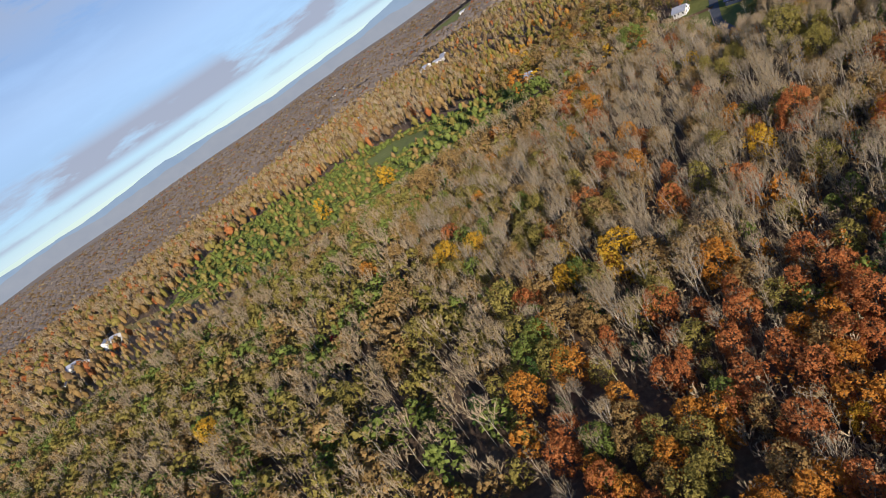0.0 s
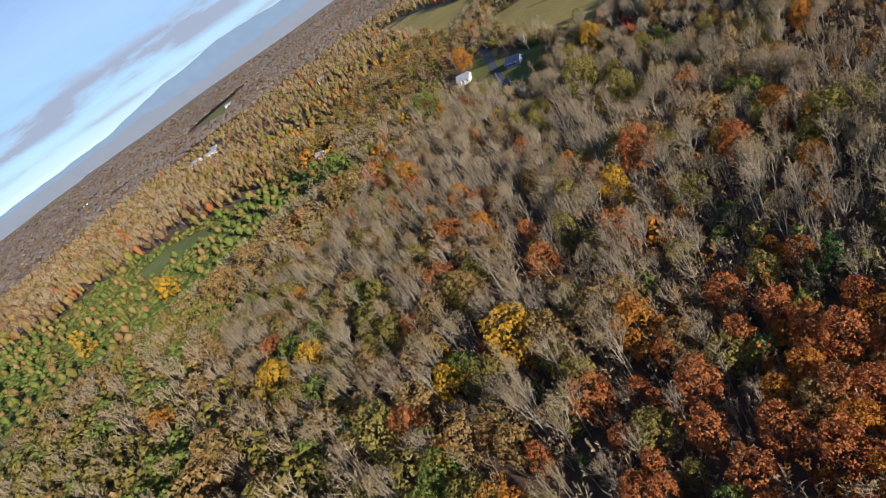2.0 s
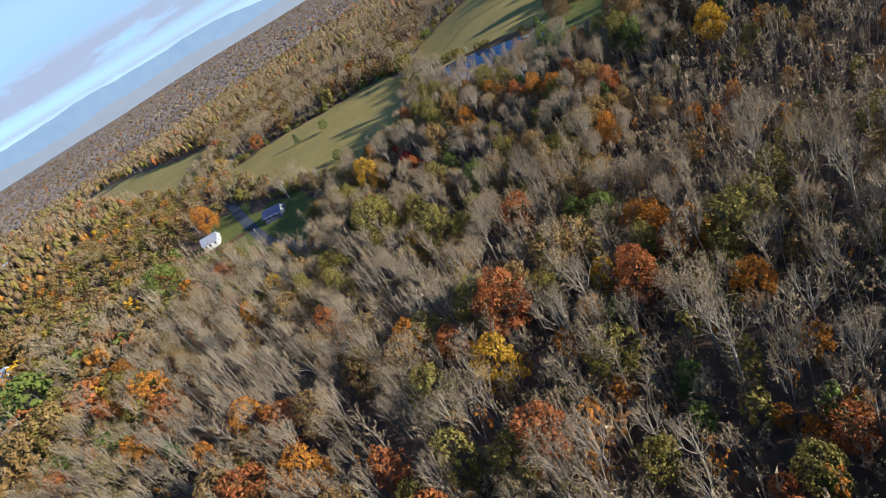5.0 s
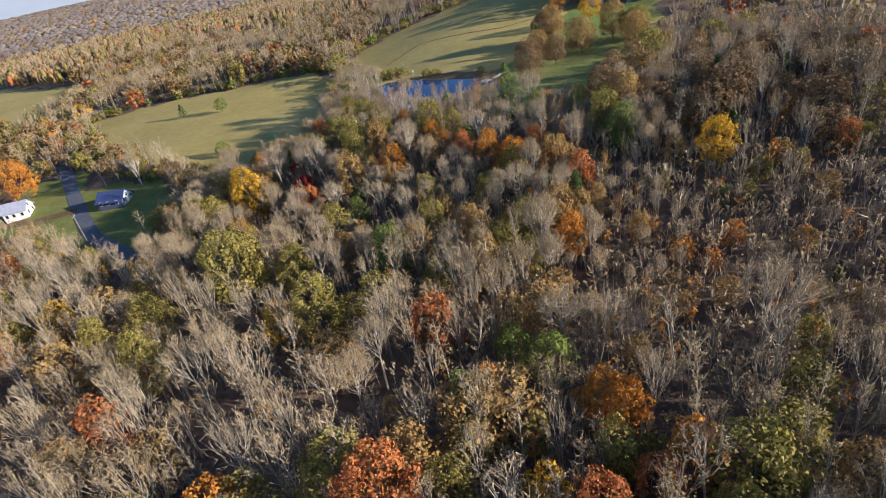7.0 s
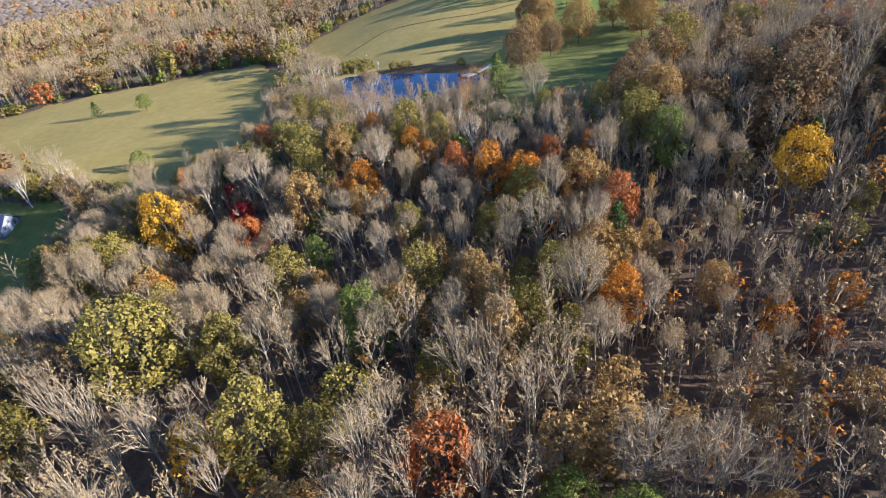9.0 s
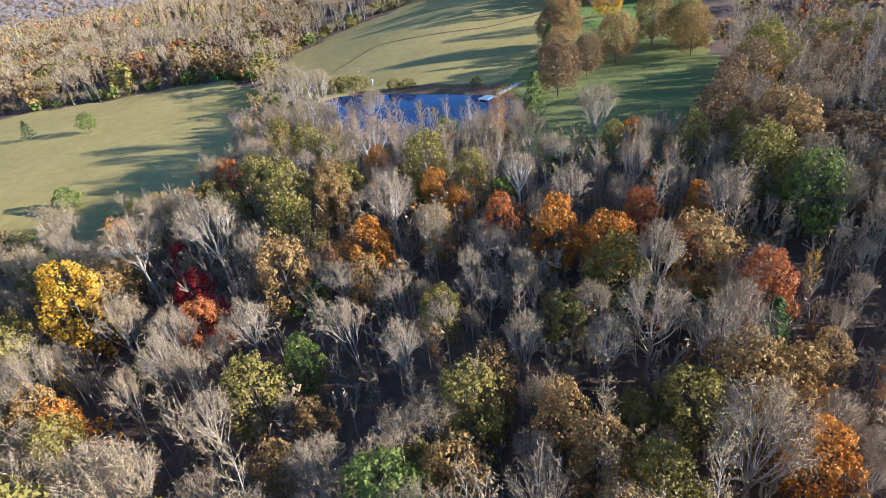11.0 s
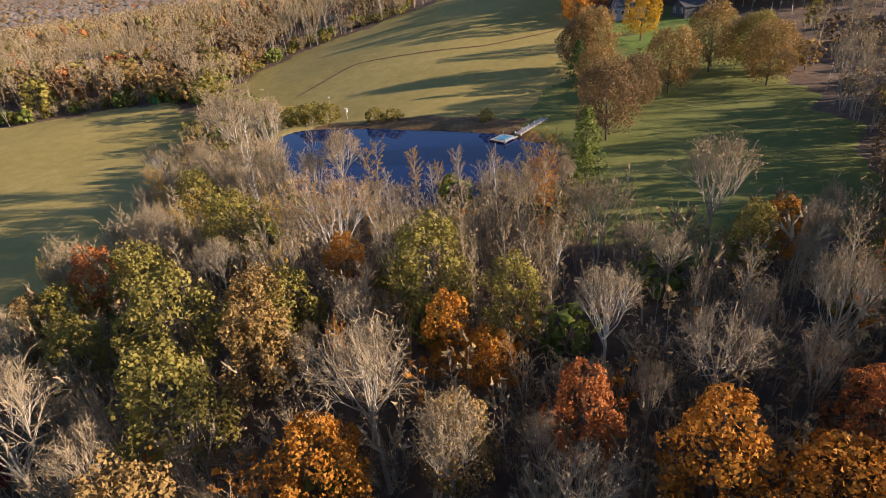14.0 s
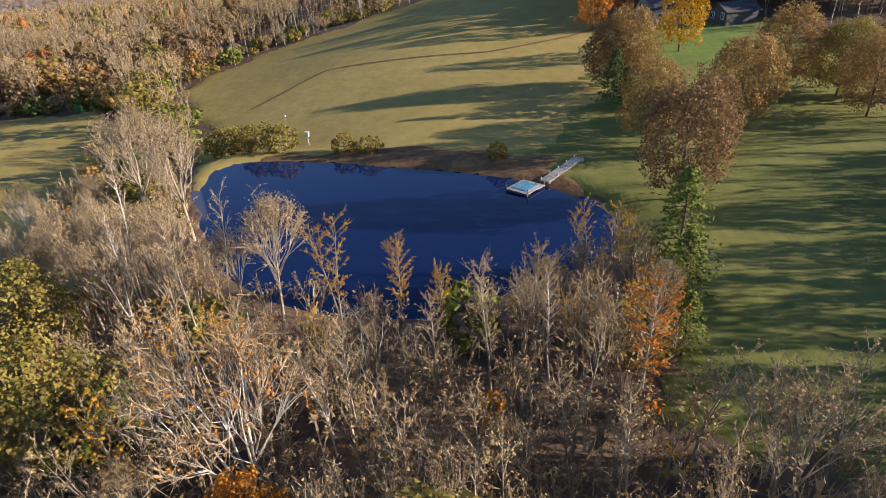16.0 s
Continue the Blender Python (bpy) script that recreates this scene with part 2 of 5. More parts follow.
v, f = sheet(np.arange(222, 282, 0.8), np.arange(134, 202, 0.8), 0.0, lambda x, y: (pond_r(x, y) > 0.95) & (pond_r(x, y) < 1.6) & (x > 250) & (y > 143) & (y < 186))
v[:, 2] += np.clip((1.12 + 0.3 * sstep(256, 262, v[:, 0]) * (1 - sstep(168, 180, v[:, 1])) + 0.04 * np.sin(v[:, 1] * 0.7) - pond_r(v[:, 0], v[:, 1])) * 4, -0.5, 0.24)
tagged(new("pond_bank", mesh_from("pond_bank", v, f, [M["bank"]], smooth=True)), "bare brown earth bank along the water", "bank", kind="structure")

# ---- pond ----
wm = bpy.data.materials.new("pond_water")
wm.use_nodes = True
wb = wm.node_tree.nodes["Principled BSDF"]
wb.inputs["Base Color"].default_value = (0.004, 0.016, 0.075, 1)
wb.inputs["Roughness"].default_value = 0.04
wb.inputs["IOR"].default_value = 1.33
wno, wbp = wm.node_tree.nodes.new("ShaderNodeTexNoise"), wm.node_tree.nodes.new("ShaderNodeBump")
wno.inputs["Scale"].default_value, wno.inputs["Detail"].default_value = 60, 3
wbp.inputs["Strength"].default_value, wbp.inputs["Distance"].default_value = 0.06, 0.05
wm.node_tree.links.new(wno.outputs[0], wbp.inputs["Height"])
wm.node_tree.links.new(wbp.outputs[0], wb.inputs["Normal"])
ang = np.linspace(0, 2 * np.pi, 120, endpoint=False)
rad = 1.05 * pond_out(ang)
pu, pv = POND[2] * rad * np.cos(ang), POND[3] * rad * np.sin(ang)
v = np.r_[[[POND[0], POND[1], 0]], np.stack([POND[0] + pu * AXIS[0] + pv * AXIS[1], POND[1] + pu * AXIS[1] - pv * AXIS[0], ang * 0], -1)]
k = np.arange(120)
f = np.stack([k * 0, 1 + k, 1 + (k + 1) % 120], -1)
tagged(new("pond", mesh_from("pond", v, f, [wm])), "still dark blue pond water mirroring the sky", "pond", kind="structure")


# ---- trees: prototypes ----
class Geo:
    def __init__(self):
        self.v, self.f, self.k, self.n = [], [], [], 0

    def add(self, v, f, k):
        self.v.append(np.asarray(v, float).reshape(-1, 3))
        f = np.asarray(f, int).reshape(-1, 3)
        self.f.append(f + self.n)
        self.k.append(np.full(len(f), k))
        self.n += len(self.v[-1])

    def tube(self, pts, radii, sides, k):
        pts = [Vector(p) for p in pts]
        ring, rows = [], []
        for i, p in enumerate(pts):
            d = (pts[min(i + 1, len(pts) - 1)] - pts[max(i - 1, 0)]).normalized()
            a = d.orthogonal().normalized()
            b = d.cross(a)
            rows.append(len(ring))
            if i == len(pts) - 1 and radii[i] < 0.004:
                ring.append(p)
            else:
                ring += [p + (a * math.cos(q * 6.2832 / sides) + b * math.sin(q * 6.2832 / sides)) * radii[i] for q in range(sides)]
        fs = []
        for i in range(len(pts) - 1):
            for q in range(sides):
                a, b = rows[i] + q, rows[i] + (q + 1) % sides
                if rows[i + 1] == len(ring) - 1 and radii[i + 1] < 0.004:
                    fs.append((a, b, rows[i + 1]))
                else:
                    c, d = rows[i + 1] + q, rows[i + 1] + (q + 1) % sides
                    fs += [(a, b, d), (a, d, c)]
        self.add([tuple(p) for p in ring], fs, k)

    def leaves(self, centre, normals, size, rng, k, tri=False, loose=0.5):
        """Leaf sprays: small bent pieces at each centre, facing outward loosely."""
        n = len(centre)
        nn = normals + rng.normal(0, loose, (n, 3))
        nn /= np.linalg.norm(nn, axis=1)[:, None] + 1e-9
        a = np.cross(nn, rng.normal(0, 1, (n, 3)))
        a /= np.linalg.norm(a, axis=1)[:, None] + 1e-9
        b = np.cross(nn, a)
        s = size * rng.uniform(0.6, 1.35, (n, 1))
        if tri:
            v = np.stack([centre + a * s * 0.7, centre - a * s * 0.45 + b * s * 0.6, centre - a * s * 0.45 - b * s * 0.6], 1)
            f = np.arange(3 * n).reshape(-1, 3)
        else:
            bend = nn * s * 0.25
            v = np.stack([centre + a * s * 0.62, centre + b * s * 0.5 - bend, centre - a * s * 0.62, centre - b * s * 0.5 - bend], 1)
            q = np.arange(n)[:, None] * 4
            f = np.concatenate([q + [0, 1, 2], q + [0, 2, 3]])
        self.add(v.reshape(-1, 3), f, k)

    def arrays(self):
        return np.concatenate(self.v), np.concatenate(self.f), np.concatenate(self.k)


def twigs(g, starts, dirs, lens, r, k, tri=False):
    """Many thin tapering twigs at once."""
    n = len(starts)
    rng = np.random.default_rng(n)
    a = np.cross(dirs, rng.normal(0, 1, (n, 3)))
    a /= np.linalg.norm(a, axis=1)[:, None] + 1e-9
    b = np.cross(dirs, a)
    tip = starts + dirs * lens[:, None]
    if tri:
        v = np.stack([starts + a * r, starts - a * r, tip], 1)
        g.add(v.reshape(-1, 3), np.arange(3 * n).reshape(-1, 3), k)
    else:
        v = np.stack([starts + a * r, starts - a * r * 0.5 + b * r * 0.87, starts - a * r * 0.5 - b * r * 0.87, tip], 1)
        q = np.arange(n)[:, None] * 4
        g.add(v.reshape(-1, 3), np.concatenate([q + [0, 1, 3], q + [1, 2, 3], q + [2, 0, 3]]), k)


def bare_tree(seed, lod, h=18.0, width=0.5, sparse=0.0, low=0.34, stems=1, stout=1.0):
    """k 0: bark, 1: twigs, 2: the leaves that are left. A vase of limbs rises from the fork to a domed crown of fine twigs."""
    rng = np.random.default_rng(seed)
    g = Geo()
    sides, nl, ns, nt = [(6, 13, 8, 9), (4, 9, 6, 5), (3, 5, 4, 5), (3, 3, 3, 3)][lod]
    br = 0.0098 * h / stems ** 0.4 * stout * [1.1, 1.15, 0.7, 0.6][lod]
    W = h * width / 2
    lean = rng.normal(0, 0.03, 2) * h
    nl = max(3, nl // stems + (1 if stems > 1 else 0))
    st, di, le = [], [], []
    for s in range(stems):
        turn = rng.uniform(0, 6.28) + s * 6.2832 / stems
        away = np.array([math.cos(turn), math.sin(turn), 0]) * (W * 0.42 if stems > 1 else 0)
        top = h * (1.0 if s == 0 else rng.uniform(0.86, 1.0))
        F = np.array([lean[0] * low, lean[1] * low, h * low]) + away * 0.35
        R0 = top - F[2]
        half = math.atan(W * (0.72 if stems > 1 else 1.0) / (0.62 * R0))
        tilt = np.array([lean[0], lean[1], 0]) / h + away / h * 0.9
        peak = F + np.array([0, 0, R0 * 0.8]) + tilt * R0
        g.tube([(0, 0, -0.6), tuple(F * [0.5, 0.5, 0.55] + rng.normal(0, 0.006 * h, 3) * [1, 1, 0]), tuple(F), tuple(F * 0.5 + peak * 0.5 + rng.normal(0, 0.01 * h, 3) * [1, 1, 0]), tuple(peak)] if lod < 3 else [(0, 0, -0.6), tuple(peak)],
               [br * 1.3, br, br * 0.85, br * 0.4, 0.0] if lod < 3 else [br * 1.5, 0.0], sides, 0)
        wave = rng.uniform(0, 6.28, 3)

        def reach(th, ph):
            """The crown's outline, seen from the fork."""
            q = min(1.0, th / half)
            return R0 * (1 - 0.24 * q ** 2.2) * (1 + 0.05 * math.sin(3 * ph + wave[0]) * math.sin(4 * th + wave[1]) + 0.04 * math.sin(5 * ph + 7 * th + wave[2]))

        def ray(th, ph):
            d = np.array([math.sin(th) * math.cos(ph), math.sin(th) * math.sin(ph), math.cos(th)]) + tilt
            return d / np.linalg.norm(d)
        for i in range(nl):
            th = half * math.sqrt((i + 0.4) / nl) * rng.uniform(0.85, 1.05)
            ph = i * 2.39996 + turn + rng.normal(0, 0.25)
            d = ray(th, ph)
            L = reach(th, ph)
            p0 = F + np.array([0, 0, R0 * 0.38]) * rng.uniform(-0.25, 1.0) * (1 - th / half * 0.5) + tilt * R0 * 0.15
            p1 = F + d * L * 0.34 + rng.normal(0, 0.01 * h, 3)
            p2 = F + d * L * rng.uniform(0.55, 0.68) + rng.normal(0, 0.012 * h, 3)
            r0 = br * (0.5 - 0.2 * (1 - th / half))
            g.tube([tuple(p0), tuple(p1), tuple(p2)] if lod < 2 else [tuple(p0), tuple(p2)], [r0, r0 * 0.7, r0 * 0.3] if lod < 2 else [r0, 0.0], 4 if lod == 0 else 3, 0)
            for j in range(ns):
                t2 = th + rng.normal(0, half * 0.21)
                f2 = ph + rng.normal(0, 0.30) / max(0.25, math.sin(abs(th) / half * 1.57))
                L2 = reach(abs(t2), f2) * rng.uniform(0.86, 1.0)
                b0 = p1 + (p2 - p1) * rng.uniform(0.2, 1.0)
                b1 = F + ray(t2, f2) * L2
                if lod == 0:
                    g.tube([tuple(b0), tuple(b1)], [r0 * 0.46, 0.0], 3, 0)
                elif lod == 1:
                    w = np.cross(b1 - b0, rng.normal(0, 1, 3))
                    w *= r0 * 0.38 / np.linalg.norm(w)
                    g.add([b0 + w, b0 - w, b1], [(0, 1, 2)], 0)
                else:
                    st.append(b0)
                    di.append((b1 - b0) / np.linalg.norm(b1 - b0))
                    le.append(np.linalg.norm(b1 - b0))
                for e in range(nt):
                    p = b0 + (b1 - b0) * rng.uniform(0.25, 0.98)
                    q = F + ray(t2 + rng.normal(0, half * 0.13), f2 + rng.normal(0, 0.17) / max(0.25, math.sin(abs(t2) / half * 1.57))) * L2 * rng.uniform(0.86, 1.03)
                    v = q - p
                    n = min(np.linalg.norm(v), 0.13 * h)
                    st.append(p)
                    di.append(v / (np.linalg.norm(v) + 1e-6))
                    le.append(n)
    st, di, le = np.array(st), np.array(di), np.array(le)
    fine = max(0.4, min(1.0, h / 15))
    twigs(g, st, di, le, fine * [0.032, 0.04, 0.10, 0.27][lod], 1, True)
    if lod == 0:
        half_ = np.arange(0, len(le), 2)
        s2 = (st + di * (le * rng.uniform(0.2, 0.8, len(le)))[:, None])[half_]
        d2 = di[half_] + rng.normal(0, 0.38, s2.shape)
        d2 /= np.linalg.norm(d2, axis=1)[:, None]
        twigs(g, s2, d2, le[half_] * 0.5, 0.026, 1, True)
    if sparse:
        n = int(len(st) * sparse)
        pick = rng.integers(0, len(st), n)
        c = st[pick] + di[pick] * (le[pick] * rng.uniform(0.5, 1.0, n))[:, None]
        g.leaves(c, di[pick], fine * [0.15, 0.2, 0.34, 0.9][lod], rng, 2, True)
    return g.arrays()


def slender_tree(seed, lod, h=18.0, width=0.27, sparse=0.8, stems=1):
    """k 0: bark, 1: twigs, 2: leaves. A straight stem to the top with many short rising branches."""
    rng = np.random.default_rng(seed)
    g = Geo()
    nb, nt, sides = [(38, 13, 5), (22, 9, 4), (11, 5, 3), (6, 4, 3)][lod]
    st, di, le = [], [], []
    for s in range(stems):
        top = np.array([*(rng.normal(0, 0.025, 2) * h), h * (1 if s == 0 else rng.uniform(0.75, 0.95))])
        if stems > 1:
            a = rng.uniform(0, 6.28)
            top[:2] += h * width * 0.35 * np.array([math.cos(a), math.sin(a)])
        m1, m2 = top * [0.2, 0.2, 0.33] + rng.normal(0, 0.008 * h, 3), top * [0.6, 0.6, 0.66] + rng.normal(0, 0.008 * h, 3)
        br = 0.0075 * h / stems ** 0.3
        g.tube([(0, 0, -0.6), tuple(m1), tuple(m2), tuple(top)] if lod < 3 else [(0, 0, -0.6), tuple(top)], [br * 1.3, br, br * 0.6, 0.0] if lod < 3 else [br * 1.6, 0.0], sides, 0)
        low = rng.uniform(0.22, 0.36)
        for i in range(nb // stems + 2):
            q = low + (0.97 - low) * (i + rng.random()) / (nb // stems + 2)
            p = m1 + (m2 - m1) * (q - 0.33) / 0.33 if q < 0.66 else m2 + (top - m2) * (q - 0.66) / 0.34
            u = (q - low) / (1 - low)
            ln = h * width * 0.62 * (0.35 + 0.75 * u) * (1 - u * u * 0.75) * rng.uniform(0.75, 1.15)
            az, el = i * 2.39996 + rng.normal(0, 0.3), rng.uniform(0.75, 1.15)
            d = np.array([math.cos(az) * math.cos(el), math.sin(az) * math.cos(el), math.sin(el)])
            tip = p + d * ln * 1.35
            if lod < 2:
                g.tube([tuple(p), tuple(p + d * ln * 0.7 + rng.normal(0, 0.004 * h, 3)), tuple(tip)], [br * 0.32, br * 0.2, 0.0], 3, 0)
            else:
                st.append(p)
                di.append(d)
                le.append(ln * 1.35)
            for e in range(nt):
                c = p + (tip - p) * rng.uniform(0.2, 1.0)
                d2 = d + rng.normal(0, 0.34, 3)
                st.append(c)
                di.append(d2 / np.linalg.norm(d2))
                le.append(0.055 * h * rng.uniform(0.6, 1.3))
    st, di, le = np.array(st), np.array(di), np.array(le)
    twigs(g, st, di, le, [0.028, 0.036, 0.08, 0.2][lod], 1, True)
    n = int(len(st) * sparse)
    if n:
        pick = rng.integers(0, len(st), n)
        g.leaves(st[pick] + di[pick] * (le[pick] * rng.uniform(0.4, 1.0, n))[:, None], di[pick], [0.15, 0.2, 0.34, 0.8][lod], rng, 2, True)
    return g.arrays()


OCT = np.array([(1, 0, 0), (0, 1, 0), (-1, 0, 0), (0, -1, 0), (0, 0, 1), (0, 0, -1)], float)
OCT_F = np.array([(0, 1, 4), (1, 2, 4), (2, 3, 4), (3, 0, 4), (1, 0, 5), (2, 1, 5), (3, 2, 5), (0, 3, 5)])


def leafy_tree(seed, lod, h=16.0, width=0.6, dens=1.0, low=0.3, fine=1.0):
    """k 0: bark, 2: leaves: many ragged clumps over an uneven crown, with loose sprays between them."""
    rng = np.random.default_rng(seed)
    g = Geo()
    br = 0.013 * h
    lean = rng.normal(0, 0.02, 2) * h
    g.tube([(0, 0, -0.6), (lean[0] * 0.4, lean[1] * 0.4, h * 0.35), (lean[0], lean[1], h * 0.8)], [br * 1.3, br, 0.0], [6, 4, 3, 3][lod], 0)
    W = h * width / 2
    if lod == 3:
        ring, up = 7, [(0.12, 0.62), (0.42, 1.0), (0.74, 0.78)]
        v = [(lean[0], lean[1], h)]
        for q, wd in up[::-1]:
            v += [(lean[0] * q + W * wd * rng.uniform(0.5, 1.1) * math.cos(6.2832 * (e + rng.uniform(-0.25, 0.25)) / ring), lean[1] * q + W * wd * rng.uniform(0.5, 1.1) * math.sin(6.2832 * (e + rng.uniform(-0.25, 0.25)) / ring), h * (low + (1 - low) * q + rng.uniform(-0.05, 0.05))) for e in range(ring)]
        fs = [(0, 1 + e, 1 + (e + 1) % ring) for e in range(ring)]
        for b in (1, 1 + ring):
            for e in range(ring):
                a0, a1 = b + e, b + (e + 1) % ring
                fs += [(a0, a0 + ring, a1 + ring), (a0, a1 + ring, a1)]
        g.add(v, fs, 2)
        top = np.array(v)[rng.integers(0, len(v), 36)]
        out = top - [0, 0, h * 0.5]
        g.leaves(top + rng.normal(0, 0.16 * W, top.shape), out / np.linalg.norm(out, axis=1)[:, None], 0.34 * W, rng, 2, True)
        return g.arrays()
    n = int([92, 60, 30][lod] * dens)
    p1, p2, p3 = rng.uniform(0, 6.28, 3)
    i = np.arange(n)
    cz = 1 - 2 * (i + 0.5) / n
    q = 0.5 + 0.5 * cz
    az = i * 2.39996 + rng.normal(0, 0.25, n)
    prof = np.sin(np.pi * np.clip(0.16 + 0.80 * q, 0, 1)) ** 0.6
    lobe = 1 + 0.20 * np.sin(2 * az + p1) * np.sin(3 * q * 3.1 + p2) + 0.12 * np.sin(5 * az + p3)
    rad = W * prof * lobe * rng.uniform(0.5, 0.95, n) ** 0.6
    z = h * (low + (0.95 - low) * q) + rng.normal(0, 0.02 * h, n)
    c = np.stack([lean[0] * q + rad * np.cos(az), lean[1] * q + rad * np.sin(az), z], -1)
    rb = W * rng.uniform(0.17, 0.30, n) * [1, 1.12, 1.3][lod]
    if lod == 2:
        pick = np.arange(0, n, 5)
        inner = (c[pick] - [lean[0] * 0.5, lean[1] * 0.5, 0]) * [0.72, 0.72, 1] - [0, 0, 0.15 * W]
        v = inner[:, None] + OCT[None] * rng.uniform(0.6, 1.3, (len(pick), 6, 1)) * rb[pick, None, None] * 1.1
        g.add(v.reshape(-1, 3), (OCT_F[None] + (np.arange(len(pick)) * 6)[:, None, None]).reshape(-1, 3), 2)
    if lod < 2:
        for k in range(0, n, 7):
            g.tube([(lean[0] * q[k] * 0.5, lean[1] * q[k] * 0.5, max(h * 0.15, z[k] - rad[k] * 0.9 - 1)), tuple(c[k])], [br * 0.4, 0.0], 3, 0)
    m = int([4300, 1700, 300][lod] * dens)
    pick = rng.integers(0, n, m)
    d = rng.normal(0, 1, (m, 3)) + np.stack([np.cos(az[pick]), np.sin(az[pick]), np.full(m, 0.7)], -1) * 0.7
    d /= np.linalg.norm(d, axis=1)[:, None]
    g.leaves(c[pick] + d * rb[pick, None] * rng.uniform(0.7, 1.15, (m, 1)), d, fine * [0.33, 0.48, 1.0][lod] * (0.45 + 0.55 * W / 4.8), rng, 2, True, [0.5, 0.45, 0.22][lod])
    return g.arrays()


def pine_tree(seed, lod, h=13.0, width=0.5):
    rng = np.random.default_rng(seed)
    g = Geo()
    br = 0.012 * h
    g.tube([(0, 0, -0.5), (0, 0, h * 0.5), (0, 0, h)], [br * 1.3, br * 0.8, 0.0], [6, 4, 3, 3][lod], 0)
    nb = [80, 44, 26, 10][lod]
    per = [24, 22, 8, 3][lod]
    for i in range(nb):
        q = (i + rng.random()) / nb
        z = h * (0.18 + 0.8 * q)
        ln = h * width / 2 * (1 - q) ** 0.75 * rng.uniform(0.7, 1.1) + 0.35
        a = i * 2.4 + rng.normal(0, 0.3)
        tip = np.array([ln * math.cos(a), ln * math.sin(a), z + ln * rng.uniform(-0.25, 0.15)])
        if lod == 0:
            g.tube([(0, 0, z), tuple(tip)], [0.05, 0.0], 3, 0)
        w = rng.uniform(0.3, 1.05, (per, 1))
        p = np.array([0, 0, z]) * (1 - w) + tip * w + rng.normal(0, 0.16, (per, 3))
        d = np.tile([math.cos(a) * 0.5, math.sin(a) * 0.5, 0.8], (per, 1))
        g.leaves(p, d, [0.34, 0.42, 0.9, 1.9][lod], rng, 2, lod > 0)
    return g.arrays()


PROTO = {}
for lod in range(4):
    PROTO["bare", lod] = [bare_tree(10 + i, lod, 18, [0.5, 0.44, 0.58, 0.52, 0.4][i], 0.0, [0.36, 0.42, 0.3, 0.28, 0.45][i], [1, 1, 2, 3, 1][i]) for i in range(5)]
    PROTO["thin", lod] = [bare_tree(30 + i, lod, 18, [0.46, 0.56, 0.4][i], [1.1, 1.8, 0.6][i], 0.3, [1, 2, 1][i]) for i in range(3)]
    PROTO["leafy", lod] = [leafy_tree(50 + i, lod, 16, [0.58, 0.7, 0.5, 0.64][i], 1.0, [0.2, 0.16, 0.12, 0.26][i]) for i in range(4)]
    PROTO["pine", lod] = [pine_tree(70 + i, lod, 14, [0.5, 0.62][i]) for i in range(2)]
    PROTO["bush", lod] = [bare_tree(80 + i, lod, 5.0, 0.9, [0.5, 0.5, 0.5, 0.2][lod], 0.08, 3) for i in range(2)]
    PROTO["shrub", lod] = [leafy_tree(90 + i, lod, 4.0, 1.1, [0.35, 0.5, 0.5, 2.2][lod], 0.1, [1, 1, 1, 0.55][lod]) for i in range(2)]
    PROTO["oak", lod] = [leafy_tree(110 + i, lod, 14, [0.85, 0.72][i], [2.2, 1.4, 1.4, 1.4][lod], 0.18, [0.72, 1, 1, 1][lod]) for i in range(2)]
    PROTO["slim", lod] = [slender_tree(120 + i, lod, 18, [0.38, 0.46][i], [6.5, 6.0, 4.0, 2.6][lod], 1 + i) for i in range(2)]
    PROTO["pole", lod] = [slender_tree(140 + i, lod, 18, [0.28, 0.34, 0.31, 0.4][i], [1.2, 1.8, 0.8, 1.4][i], [1, 1, 2, 2][i]) for i in range(4)]
    PROTO["syc", lod] = [bare_tree(100, lod, 15, 0.85, 0.9, 0.12, 4, 1.4)]

# leaf colour and shape of each kind of tree
KINDS = {
    "pole": ("pole", "bark", "tan"), "pale_pole": ("pole", "white_bark", "tan"), "soft_pine": ("pine", "dark_bark", "green"), "drab": ("leafy", "dark_bark", "brown"), "bare": ("bare", "bark", "twig"), "tan": ("thin", "bark", "tan"), "pale": ("thin", "white_bark", "tan"), "gold": ("leafy", "dark_bark", "gold"), "orange": ("leafy", "dark_bark", "orange"),
    "rust": ("leafy", "dark_bark", "rust"), "red": ("leafy", "dark_bark", "red"), "olive": ("leafy", "dark_bark", "olive"), "green": ("leafy", "dark_bark", "green"), "pine": ("pine", "dark_bark", "pine"),
    "oak_rust": ("oak", "dark_bark", "brown"), "oak_ochre": ("oak", "dark_bark", "ochre"), "oak_olive": ("oak", "dark_bark", "olive"), "sycamore": ("syc", "white_bark", "orange"), "ochre": ("leafy", "dark_bark", "ochre"), "brush": ("bush", "bark", "tan"), "shrub": ("shrub", "bark", "olive"), "green_shrub": ("shrub", "bark", "green"), "goldthin": ("slim", "bark", "gold"), "orangethin": ("slim", "bark", "orange"),
}
SLOTS = ["bark", "white_bark", "dark_bark", "twig", "tan", "ochre", "brown", "gold", "orange", "rust", "red", "olive", "green", "pine"]


